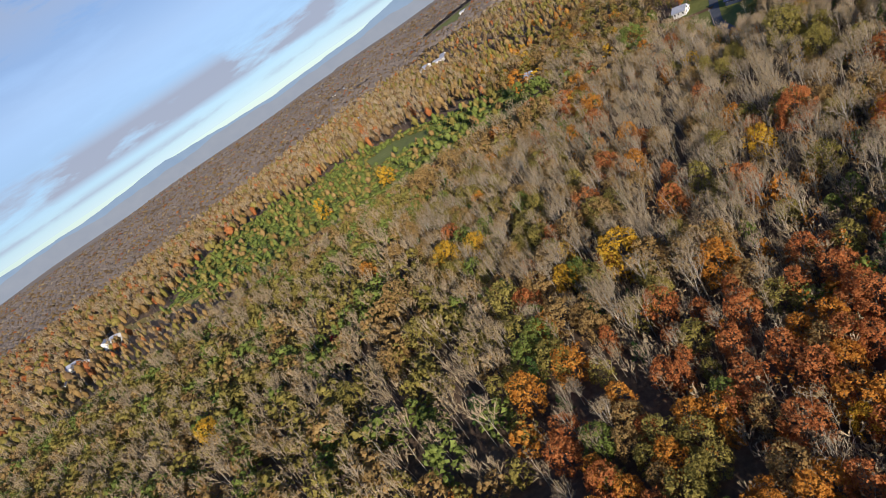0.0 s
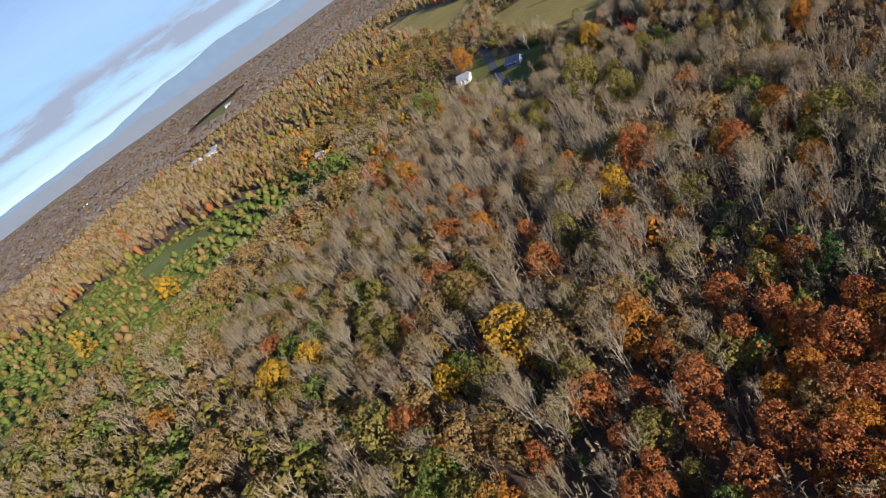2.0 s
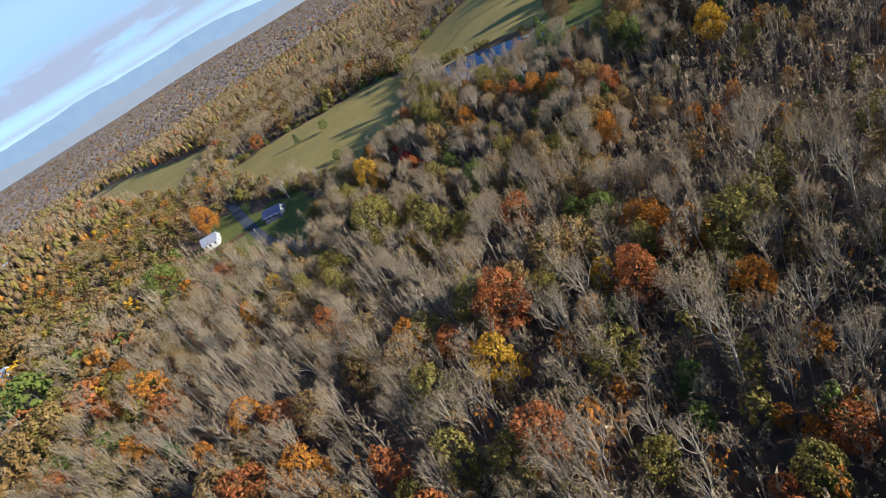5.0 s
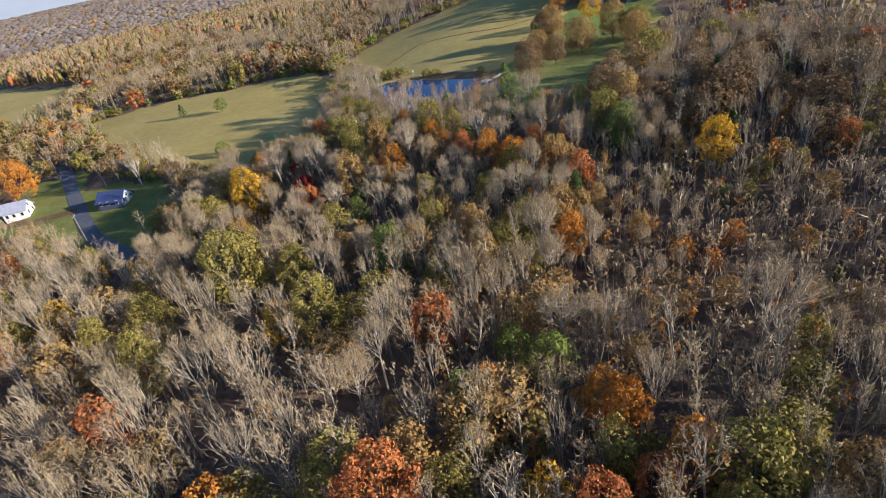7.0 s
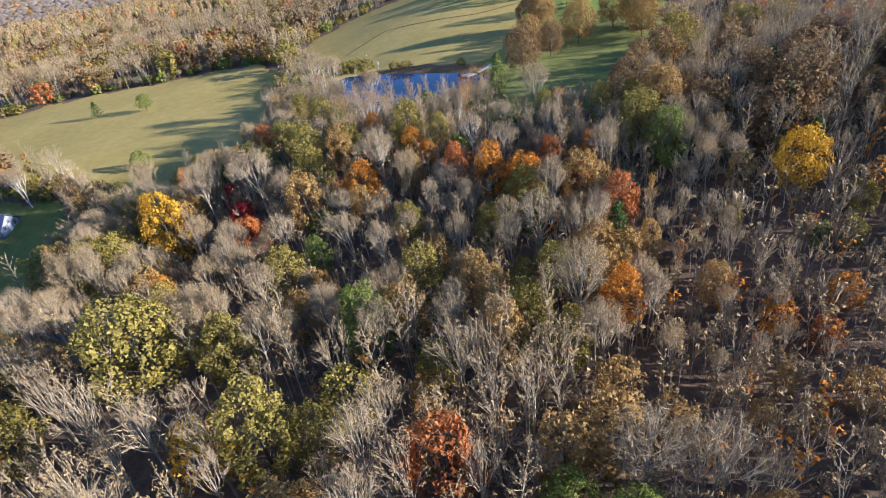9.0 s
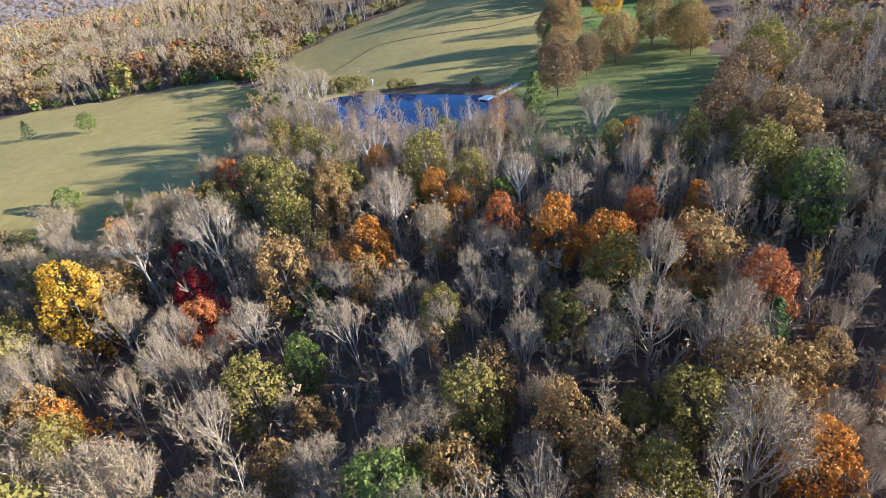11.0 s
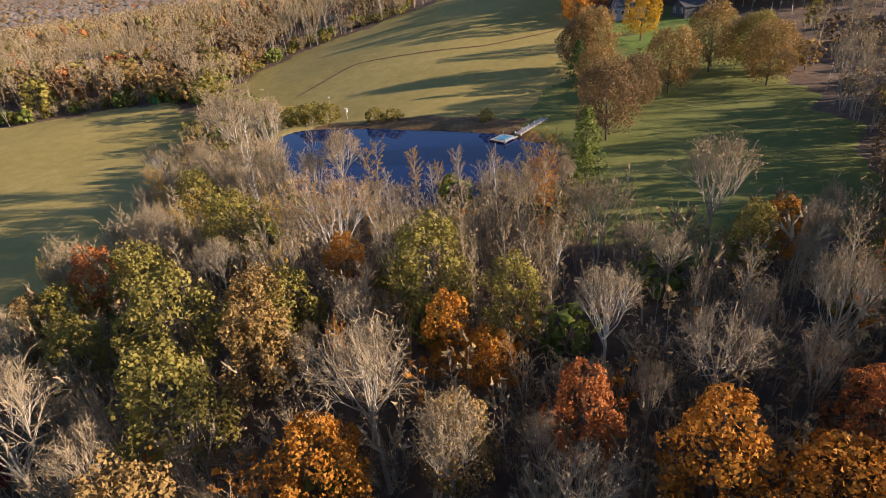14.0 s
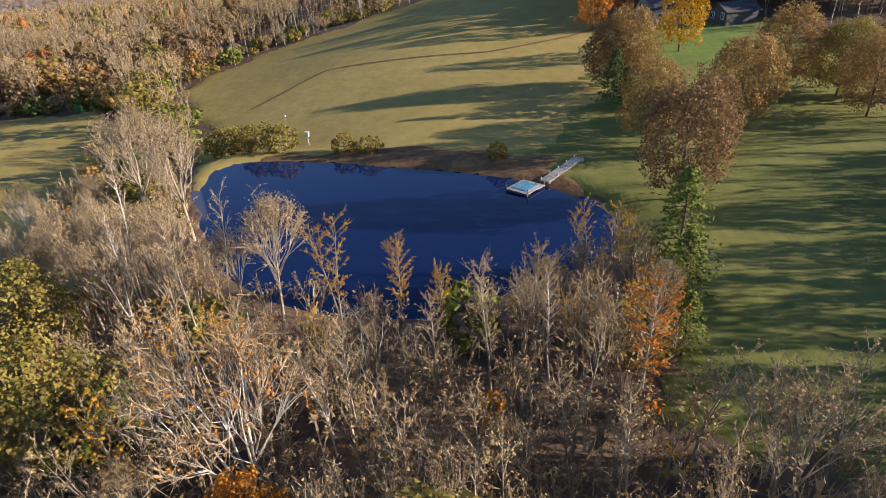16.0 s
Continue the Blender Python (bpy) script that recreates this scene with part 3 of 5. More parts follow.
def joined(name, trees, lod, label):
    """One mesh of many trees that nobody could count; trees: (kind, x, y, turn, width scale, height scale)."""
    V, F, K, n = [], [], [], 0
    rng = np.random.default_rng(5)
    for kind in sorted({t[0] for t in trees}):
        shape, bark, leafm = KINDS[kind]
        rows = np.array([t[1:] for t in trees if t[0] == kind])
        protos = PROTO[shape, lod]
        which = rng.integers(0, len(protos), len(rows))
        for p, (v, f, k) in enumerate(protos):
            r = rows[which == p]
            if not len(r):
                continue
            c, s = np.cos(r[:, 2])[:, None], np.sin(r[:, 2])[:, None]
            x = (v[:, 0] * c - v[:, 1] * s) * r[:, 3:4] + r[:, 0:1]
            y = (v[:, 0] * s + v[:, 1] * c) * r[:, 3:4] + r[:, 1:2]
            z = v[:, 2] * r[:, 4:5] + gz(r[:, 0], r[:, 1])[:, None]
            V.append(np.stack([x, y, z], -1).reshape(-1, 3))
            F.append((f[None] + (np.arange(len(r)) * len(v))[:, None, None]).reshape(-1, 3) + n)
            slot = np.array([SLOTS.index(bark), SLOTS.index("twig"), SLOTS.index(leafm)])[k]
            K.append(np.tile(slot, len(r)))
            n += len(r) * len(v)
    me = mesh_from(name, np.concatenate(V), np.concatenate(F), [M[s] for s in SLOTS], np.concatenate(K))
    return tagged(new(name, me), label, "trees", kind="stuff")


TREE_DATA = {}


def tree_thing(kind, x, y, turn, sw, sh, name, label, pick, lod=0):
    """A tree of its own: trunk with limbs, and a crown under it."""
    shape, bark, leafm = KINDS[kind]
    protos = PROTO[shape, lod]
    i = pick % len(protos)
    key = (kind, i, lod)
    if key not in TREE_DATA:
        v, f, k = protos[i]
        out = []
        for part, ks in (("trunk", (0,)), ("crown", (1, 2))):
            fs = f[np.isin(k, ks)]
            used, inv = np.unique(fs, return_inverse=True)
            slot = np.array([0, 1, 2])[k[np.isin(k, ks)]]
            out.append(mesh_from(part, v[used], inv.reshape(-1, 3), [M[bark], M["twig"], M[leafm]], slot))
        TREE_DATA[key] = out
    tm, cm = TREE_DATA[key]
    base = new(name)
    base.matrix_world = Matrix.Translation((x, y, float(gz(x, y)))) @ Matrix.Rotation(turn, 4, "Z") @ Matrix.Diagonal((sw, sw, sh, 1))
    base.empty_display_size = 0.3
    for part, me in (("trunk", tm), ("crown", cm)):
        ob = new(part, me)
        ob.parent = base
    return tagged(base, label, "shrub" if "shrub" in name else "tree", group="trees of the near wood")


LABELS = {
    "drab": ("autumn_tree", "dull brown leafy tree added to cast shade"),
    "soft_pine": ("pine_tree", "feathery light green conifer at the lawn's edge"),
    "pole": ("slender_tree", "slender upright grey tree with few tan leaves"), "pale_pole": ("slender_tree", "slender pale-stemmed tree with few tan leaves"),
    "bare": ("bare_tree", "leafless grey hardwood tree with fine upright twigs"), "tan": ("thin_leaved_tree", "nearly leafless tree with a few tan leaves"), "pale": ("sycamore_tree", "pale-barked sycamore with sparse tan leaves"),
    "gold": ("autumn_tree", "broad tree in bright golden-yellow autumn leaf"), "orange": ("autumn_tree", "round tree in orange autumn leaf"), "rust": ("autumn_tree", "oak in dark rust-brown autumn leaf"),
    "red": ("autumn_tree", "small tree in deep red autumn leaf"), "olive": ("autumn_tree", "tree in dull olive-yellow autumn leaf"), "green": ("green_tree", "tree still in fresh green leaf"),
    "pine": ("pine_tree", "dark green evergreen pine tree"), "ochre": ("autumn_tree", "tree in pale ochre-brown autumn leaf"), "goldthin": ("autumn_tree", "slender tree with thin yellow leaves"), "orangethin": ("autumn_tree", "slender tree with thin orange leaves"),
    "sycamore": ("sycamore_tree", "white-limbed sycamore with thin orange-tan leaves"),
    "brush": ("shrub", "leafless twiggy shrub in the undergrowth"), "shrub": ("shrub", "low olive-green shrub in rough grass"), "green_shrub": ("shrub", "rounded bright green shrub in rough grass"),
    "oak_rust": ("oak_tree", "spreading oak in rust-brown leaf on the lawn"), "oak_ochre": ("oak_tree", "spreading oak in pale ochre leaf on the lawn"), "oak_olive": ("oak_tree", "spreading oak in olive-yellow leaf on the lawn"),
}

# chosen trees that stand out, plus shade-casters: (x, y, crown width, height) by kind
SPECIMENS = {}
SPECIMENS["ochre"] = [(194.6, 165.7, 5.5, 9.6), (183, 119.8, 6.6, 11.6), (201.8, 192.9, 4.7, 8.3), (198.6, 167.3, 5, 8.7), (180.9, 168.6, 6.9, 12.1), (205.6, 105.3, 6.9, 12), (200.4, 104.5, 7.2, 12.7), (35.5, 285.7, 13, 18), (21.1, 283.8, 13, 18), (83.5, 262.3, 10.4, 18), (77.2, 267.2, 12.6, 18), (16.7, 285, 13, 18), (29.1, 68.3, 4.8, 8.9), (-17.6, 181.7, 9.4, 15.3), (-27.1, 147.6, 8, 14)]
SPECIMENS["olive"] = [(234, 99, 8, 14), (222.1, 185.4, 5.8, 10.2), (202.4, 153.4, 5.9, 10.4), (199.5, 146.5, 5.3, 9.2), (195.9, 173.5, 6.5, 11.4), (189.2, 170, 6.6, 11.5), (199.3, 164.9, 4.6, 8), (208, 126.6, 4.3, 7.6), (211.2, 175.2, 5.4, 9.4), (196.1, 183.3, 5.1, 8.9), (181, 128.6, 6.2, 10.9), (205.7, 115.9, 5.4, 9.4), (204.7, 182, 5.2, 9), (202.8, 189.9, 4.7, 8.1), (165.7, 166.9, 6.2, 10.8), (206.8, 110.3, 5.1, 9), (165.2, 123.5, 6, 10.5)]
# added with the olive at 234, 99, to cast shade over the lawn
SPECIMENS["drab"] = [(219, 108, 7.5, 12.5), (212, 111, 6.5, 11), (226.5, 103, 7.5, 13), (244, 95, 7, 11)]
SPECIMENS["olive"] += [(134.2, 155.8, 8.7, 15.3), (136.3, 150.5, 5.6, 9.9), (124.4, 196.1, 7.1, 12.4), (144.6, 178.8, 11.7, 18), (147.9, 167.6, 7.6, 13.3), (131.4, 190, 7, 12.2), (119.8, 181.4, 7.9, 13.9), (148.5, 138.3, 5.1, 8.9), (176, 134.5, 5.6, 8.6), (196.6, 109.9, 7, 12.3), (70.4, 133.4, 7.6, 13.3), (69.3, 89.5, 4.9, 8.6), (105.5, 125.2, 6.1, 10.6), (70.9, 106.5, 4.5, 7.8), (83.3, 264, 12.9, 18), (54.2, 152.8, 6.5, 11.5), (39.3, 179.8, 7.5, 13.1), (31, 162.1, 6.6, 11.6), (-5.2, 110.6, 6.4, 11.2), (-40.9, 143.9, 8, 13.9), (-16, 149.4, 9.3, 15.3), (8.9, 136.6, 8.7, 15.1)]
SPECIMENS["rust"] = [(190.2, 141.9, 5.3, 9.3), (187, 120.3, 4.4, 7.6), (205.5, 187.6, 5.4, 9.5), (175.6, 178.1, 5.1, 8.9), (69.6, 145.3, 6.7, 11.8), (101.1, 131.7, 8.9, 15.6), (103.3, 107.6, 7.5, 13.2), (67.6, 93.2, 3, 5.5), (63.1, 83.8, 4.5, 8.3), (58.6, 78.6, 4.8, 8.9), (54.2, 86.8, 4.8, 8.8), (55.2, 76.4, 4.2, 7.8), (59.4, 83.1, 6, 11), (42.4, 87.6, 6, 11), (39.8, 75, 5.8, 10.7), (40, 67.7, 5.6, 10.3), (25.2, 84.1, 5.2, 9.6), (36.1, 83.1, 5.2, 9.7), (56.8, 73.3, 6, 11)]
SPECIMENS["sycamore"] = [(210.8, 164.6, 9.6, 11.5)]
SPECIMENS["green_shrub"] = [(213.5, 229.5, 5, 4.2)]
SPECIMENS["soft_pine"] = [(231, 138.2, 5.6, 10), (227.5, 138.6, 4.2, 6.5), (222, 140, 3.2, 5)]
SPECIMENS["pine"] = [(279.5, 133.5, 4.6, 7), (280.9, 135, 5.3, 9.3), (170.7, 184.5, 3.8, 6.6), (262.4, 284.3, 4.2, 6), (72.4, 79.6, 6.6, 11.6), (69.6, 82.1, 4.4, 7.8)]
SPECIMENS["oak_ochre"] = [(293, 131, 8.4, 12.5), (266.2, 133.1, 7.6, 10.8), (273.4, 119.2, 8.8, 11.7), (285.9, 108.7, 9.8, 13.1), (274.9, 101.5, 8.5, 11.3)]
SPECIMENS["goldthin"] = [(226.5, 164, 3.8, 8), (224.4, 158.7, 3, 7.4), (230.7, 143.4, 3.6, 7.5), (222.5, 155.4, 2.4, 6.4), (233.5, 144.6, 2.6, 6)]
SPECIMENS["orangethin"] = [(216.4, 143.8, 5.0, 8.8), (59.2, 130.1, 8.2, 14.4)]
SPECIMENS["tan"] = [(231, 181, 5, 9.5), (229, 178, 4.5, 9), (233, 186, 5, 10), (225, 182, 4.5, 10), (236, 190, 5, 9.5), (224, 175.5, 4, 9), (230, 189, 5, 9.5), (240, 194, 5, 9), (226.5, 171.5, 3.6, 8), (209.5, 139.3, 5.4, 9.4), (247.9, 193.7, 10.6, 15.2), (240.2, 183.4, 7.2, 12.5), (225.8, 168.4, 6.1, 10.6), (223.8, 141.2, 2.7, 6.5), (211.9, 129, 6.9, 12), (38.8, 121.5, 5.8, 10.1), (-4.4, 78, 5.3, 9.2)]
SPECIMENS["oak_rust"] = [(247.6, 133.6, 9.1, 12.1), (292, 134.2, 7.7, 10.3), (261.8, 126.9, 7.2, 9.6)]
SPECIMENS["oak_olive"] = [(284.6, 101, 8.4, 11.2)]
SPECIMENS["orange"] = [(332.2, 131.9, 6.5, 12), (196.7, 151.5, 4.8, 8.3), (195.3, 148.2, 3.6, 6.5), (209.7, 123.8, 4, 7.1), (206.2, 162.1, 3.2, 6.5), (186.8, 135.1, 6.6, 11.6), (185, 129, 5.9, 10.3), (160.5, 115, 5.6, 11), (121.5, 108.2, 5.7, 10), (94.7, 138.6, 3.5, 6.5), (98.9, 91.5, 5.4, 9.5), (75.5, 89.1, 2.7, 4.8), (92.5, 229.4, 8.7, 15.3), (75.7, 218.8, 7.4, 12.9), (190.2, 292.2, 8.9, 15.6), (112.4, 369.7, 13, 18), (77.7, 92, 2.1, 4.7), (23.5, 54.2, 5.6, 10.3), (0, 103.8, 7.1, 12.5), (-25.3, 222.7, 7.6, 13.3)]
SPECIMENS["gold"] = [(311.9, 117.7, 7.2, 12.7), (176.1, 195.7, 9.1, 15.9), (184.6, 87.8, 6.6, 11.6), (87.6, 130.4, 7.7, 13.4), (39, 125.1, 10.1, 15.3), (31.8, 145.1, 5.9, 10.3), (25.5, 131.7, 6.7, 11.8), (4.5, 186, 9.6, 15.3), (14, 181.1, 7.8, 13.8), (-44.9, 400.6, 10.1, 17.8), (5.1, 359.9, 9.8, 17.1), (37.5, 58.9, 4.2, 7.4), (-96.5, 180.8, 7.9, 13.8)]
SPECIMENS["bare"] = [(191.6, 156.4, 5.6, 9.7), (193.5, 133.4, 6.1, 10.8), (204.6, 134, 4.3, 7.6), (207.4, 136.3, 4, 7.1), (199.3, 159.9, 4.4, 7.7), (204.2, 173.6, 4.9, 8.5), (185, 142.7, 5.4, 9.4), (179.8, 161.2, 5.5, 9.6), (178.8, 153.5, 5.6, 9.8), (207.6, 121.4, 4.7, 8.3), (182.5, 189.2, 9.7, 17), (184.9, 179.1, 9.1, 16), (188.3, 155.2, 8.3, 14.5), (179.2, 143.3, 5.6, 9.8), (173.7, 158.1, 6.8, 11.9), (171.8, 169.1, 7.2, 12.5), (172.7, 126.4, 8, 13.9)]
SPECIMENS["bare"] += [(134.6, 114.8, 8.4, 14.7), (134.3, 109.6, 8.4, 14.7), (137.8, 87.2, 11.3, 18), (125.5, 141.5, 8.3, 14.5), (118.9, 142.6, 7.9, 13.9)]
SPECIMENS["pole"] = [(211.7, 158.8, 3, 9.5), (218, 152.2, 3, 9.4), (212, 148.1, 3.4, 9.8), (221, 150, 2.6, 8.4), (215.5, 155, 2.8, 8.6), (209, 146, 3, 9), (224.3, 171.5, 3.2, 11), (226, 176, 3.5, 12), (222, 173, 3, 11), (228, 186, 4, 12)]
SPECIMENS["pale_pole"] = [(227.5, 181, 4, 13.5), (222.5, 178, 3.2, 11), (219, 148.6, 2.6, 8.6)]
SPECIMENS["shrub"] = [(273, 193, 5.7, 4.2), (270.5, 188.5, 6.2, 4.2), (269, 184.5, 5, 3.8), (267, 174.5, 3.8, 2.4), (266, 170.5, 3.6, 2.2), (261.5, 152.5, 2.6, 2.3), (275, 197, 6, 4.4)]
SPECIMENS["pale"] = [(197.6, 251, 5.5, 11.5), (197.5, 139.8, 5.9, 10.3)]
SPECIMENS["red"] = [(188.1, 188.1, 4.2, 7.4), (182.3, 183.1, 4.4, 7.2), (178.8, 178.4, 4.2, 6), (-47.2, 195.3, 3.5, 6)]
SPECIMENS["green"] = [(170.6, 163.1, 5.1, 8.8), (265.3, 266.3, 4.6, 6), (131, 121.8, 5.2, 9.4), (129.2, 115.9, 5.5, 9.6), (84.1, 101.5, 4.1, 7.2), (77.4, 101.1, 3.4, 5.9), (100.4, 303.9, 13, 18), (148.7, 281.7, 13, 18), (97.4, 326, 13, 18), (100.4, 308.6, 12.7, 18)]
allhero = [(k_, *row) for k_, rows in SPECIMENS.items() for row in rows]

SIZE = {"pole": (6.0, 18.0), "slim": (7.4, 18.0), "bare": (9.0, 18.0), "thin": (8.8, 18.0), "leafy": (9.6, 16.0), "pine": (7.6, 14.0), "bush": (4.5, 5.0), "shrub": (4.4, 4.0), "syc": (12.5, 15.0), "oak": (11.0, 14.0)}


def wooded(x, y):
    """Where the woods stand."""
    ok = pond_r(x, y) > 1.1
    for poly in (FIELD_A, FIELD_B, FIELD_C, FIELD_D, STRIP, LAWN, YARD):
        ok &= ~inside(poly, x, y)
    for hx_, hy_, *_ in HAMLET:
        ok &= np.hypot(x - hx_ + 6 * np.sign(hx_), y - hy_ + 9) > 13 + 0.008 * abs(hy_)
    ok &= ~inside(GREENS, x + 13 * np.sin(y * 0.09), y + 13 * np.sin(x * 0.07))
    ok &= ~((x > 240) & (pond_r(x, y) < 1.8) & (y < 172))
    ok &= ~((x > 257) & (x < 350) & (y < 200) & (y > 140)) & ~((x > 300) & (x < 326) & (y < 93) & (y > 80))
    return ok


def tall(x, y):
    """How high the woods grow: low round the pond and its dam."""
    r = pond_r(x, y)
    inland = 1 - 0.34 * sstep(135, 185, x) * (1 - sstep(262, 275, x)) * sstep(118, 132, y) - 0.15 * sstep(262, 275, x)
    # belts to the south are raised to cast shade, others lowered to admit sun
    inland = inland * (1 - 0.25 * sstep(125, 145, x) * (1 - sstep(108, 122, y)) * (1 + 0.9 * (1 - sstep(178, 190, x))) + 0.27 * sstep(186, 196, x) * (1 - sstep(228, 236, x)) * (1 - sstep(90, 104, y)))
    inland = inland * (1 - 0.4 * sstep(196, 206, x) * (1 - sstep(262, 275, x)) * sstep(110, 118, y) * (1 - sstep(134, 142, y)))
    inland = inland * (1 + 0.18 * sstep(158, 164, x) * (1 - sstep(202, 208, x)) * sstep(190, 198, y) * (1 - sstep(216, 222, y)))
    inland = inland * (1 - 0.5 * sstep(300, 345, y) * (1 - sstep(470, 520, y)) * (1 - sstep(90, 140, x)) * sstep(-260, -220, x))
    return np.maximum(np.minimum(inland, 0.36 + 0.64 * sstep(1.3, 4.2, r)), 0.5 * sstep(186, 196, y) * sstep(222, 236, x))


def scatter(x0, x1, y0, y1, step, seed):
    rng = np.random.default_rng(seed)
    X, Y = np.meshgrid(np.arange(x0, x1, step), np.arange(y0, y1, step), indexing="ij")
    x = (X + rng.uniform(-0.48, 0.48, X.shape) * step).ravel()
    y = (Y + rng.uniform(-0.48, 0.48, Y.shape) * step).ravel()
    return x, y, rng


def choose(x, y, rng):
    """The mix of kinds changes over the land in patches."""
    n = len(x)
    a = 0.5 + 0.5 * np.sin(x * 0.021 + 0.7 * np.sin(y * 0.017)) * np.sin(y * 0.024 + 1.3)
    b = 0.5 + 0.5 * np.sin(x * 0.035 + y * 0.02) * np.sin(y * 0.031 - x * 0.013 + 0.5)
    rusty = (1 - sstep(70, 115, y)) * (1 - sstep(62, 84, x))
    leafy = np.clip(0.22 + 0.38 * (b - 0.5) + 0.2 * sstep(205, 260, y) + 0.22 * (1 - sstep(10, 60, x)) - 0.06 * sstep(140, 170, x) - 0.06 * sstep(250, 300, y) * sstep(200, 260, x), 0.06, 0.7)
    warm = sstep(90, 130, x) * (1 - sstep(230, 290, x - 0.25 * (y - 330))) * sstep(318, 360, y) * (1 - sstep(560, 660, y))
    # leafy belt added here so its dense crowns darken the wood northward
    shade = sstep(184, 190, x) * (1 - sstep(232, 240, x)) * sstep(58, 64, y) * (1 - sstep(98, 106, y))
    leafy = np.clip(leafy + 0.36 * warm + 0.3 * shade + 0.24 * sstep(350, 420, y) * sstep(60, 120, x), 0.06, 0.8)
    u, w = rng.random(n), rng.random(n)
    out = np.where(w < 0.36, "bare", np.where(w < 0.64, "pole", np.where(w < 0.94, "tan", "pale"))).astype(object)
    lf = u < leafy
    pick = rng.random(n)
    west = (rng.random(n) > sstep(0, 50, x)) | (rng.random(n) < sstep(300, 420, y))
    muted = (x > 185) & ((y > 213) | (x > 262))
    out[lf] = "ochre"
    out[lf & (pick > 0.40)] = "olive"
    out[lf & (pick > 0.66)] = "orange"
    out[lf & (pick > 0.75)] = "rust"
    out[lf & (pick > 0.86) & (a > 0.4)] = "gold"
    out[lf & (pick > 0.93)] = "green"
    out[lf & (pick > 0.975)] = "pine"
    out[lf & west & (pick > 0.28)] = "olive"
    out[lf & west & (pick > 0.74)] = "ochre"
    out[lf & west & (pick > 0.74) & (y < 330)] = "green"
    out[lf & west & (pick > 0.93) & (y < 330)] = "pine"
    out[lf & west & (pick > 0.5) & (pick < 0.74) & (y > 380)] = "drab"
    out[lf & west & (pick > 0.9) & (y > 380)] = "rust"
    out[lf & muted & (pick > 0.2)] = "olive"
    out[lf & muted & (pick > 0.45)] = "drab"
    out[lf & muted & (pick > 0.88)] = "ochre"
    out[lf & muted & (pick > 0.94)] = "rust"
    wr = lf & (warm > rng.random(n))
    out[wr] = "ochre"
    out[wr & (pick > 0.38)] = "olive"
    out[wr & (pick > 0.72)] = "drab"
    out[wr & (pick > 0.86)] = "orange"
    out[wr & (pick > 0.94)] = "gold"
    out[lf & (shade > 0.5)] = "drab"
    out[lf & (shade > 0.5) & (pick > 0.75)] = "pine"
    out[~lf & (out == "pale")] = "bare"
    rs = (rusty > rng.random(n))
    v = rng.random(n)
    out[rs & (v > 0.36)] = "rust"
    out[rs & (v > 0.58)] = "orange"
    out[rs & (v > 0.80)] = "ochre"
    out[rs & (v > 0.93)] = "olive"
    return out


NEAR = (150, 262, 98, 213)
hx = np.array([h[1] for h in allhero])
hy = np.array([h[2] for h in allhero])
hr = np.array([h[3] for h in allhero]) * 0.38 + 0.8


def clear(x, y):
    """Leaves room round the chosen trees and on their open side."""
    vx = np.where(hx < 60, 0, np.where(hx < 115, 20, np.where(hx < 200, 100, 175)))
    vy = np.where(hx < 60, 10, np.where(hx < 115, 75, np.where(hx < 200, 128, 148)))
    ux, uy = vx - hx, vy - hy
    ul = np.hypot(ux, uy)
    ux, uy = ux / ul, uy / ul
    dx, dy = x[:, None] - hx, y[:, None] - hy
    ahead, side = dx * ux + dy * uy, np.abs(dx * uy - dy * ux)
    return ~(np.hypot(dx, dy) < hr).any(axis=1), ((ahead > 0) & (ahead < hr * 2.4 + 1.0) & (side < hr * 0.85)).any(axis=1)


def near_zone(x, y):
    return (x > NEAR[0]) & (x < NEAR[1]) & (y > NEAR[2]) & (y < NEAR[3])


def mid_zone(x, y):
    return (x > 0) & (x <= 262) & (y > 36) & (y < 258)


for n_, (kind, x, y, w_, h_) in enumerate(allhero):
    sw, sh = SIZE[KINDS[kind][0]]
    tree_thing(kind, x, y, n_ * 1.7, w_ / sw, h_ / sh, LABELS[kind][0], LABELS[kind][1], n_, 0 if x > 100 and y < 300 else 1 if y < 300 else 2)

x, y, rng = scatter(*NEAR, 4.0, 11)
free, front = clear(x, y)
ok = wooded(x, y) & free & (x > 150) & ((x > 165) | (rng.random(len(x)) < 0.8))
x, y, front = x[ok], y[ok], front[ok]
kinds = choose(x, y, rng)
for i in range(len(x)):
    k_ = "ochre" if kinds[i] == "gold" else kinds[i]
    if (x[i] > 204 and y[i] > 125 or x[i] > 214) and KINDS[k_][0] == "leafy":
        k_ = ("pole", "tan", "pale", "tan", "pole")[int(rng.integers(0, 5))]
    if x[i] > 198 and k_ in ("bare", "tan") and rng.random() < 0.6:
        k_ = "pole"
    s_ = rng.uniform(0.66, 1.0) * float(tall(x[i], y[i])) * (0.72 if front[i] else 1.0)
    if KINDS[k_][0] == "leafy" and s_ < 0.5:
        k_ = ("pole", "tan", "goldthin", "orangethin")[int(rng.integers(0, 4))]
    tree_thing(k_, x[i], y[i], rng.uniform(0, 6.28), s_ * rng.uniform(0.75, 1.0) * (0.8 if s_ < 0.5 else 1.0), s_, LABELS[k_][0], LABELS[k_][1], int(rng.integers(0, 60)))

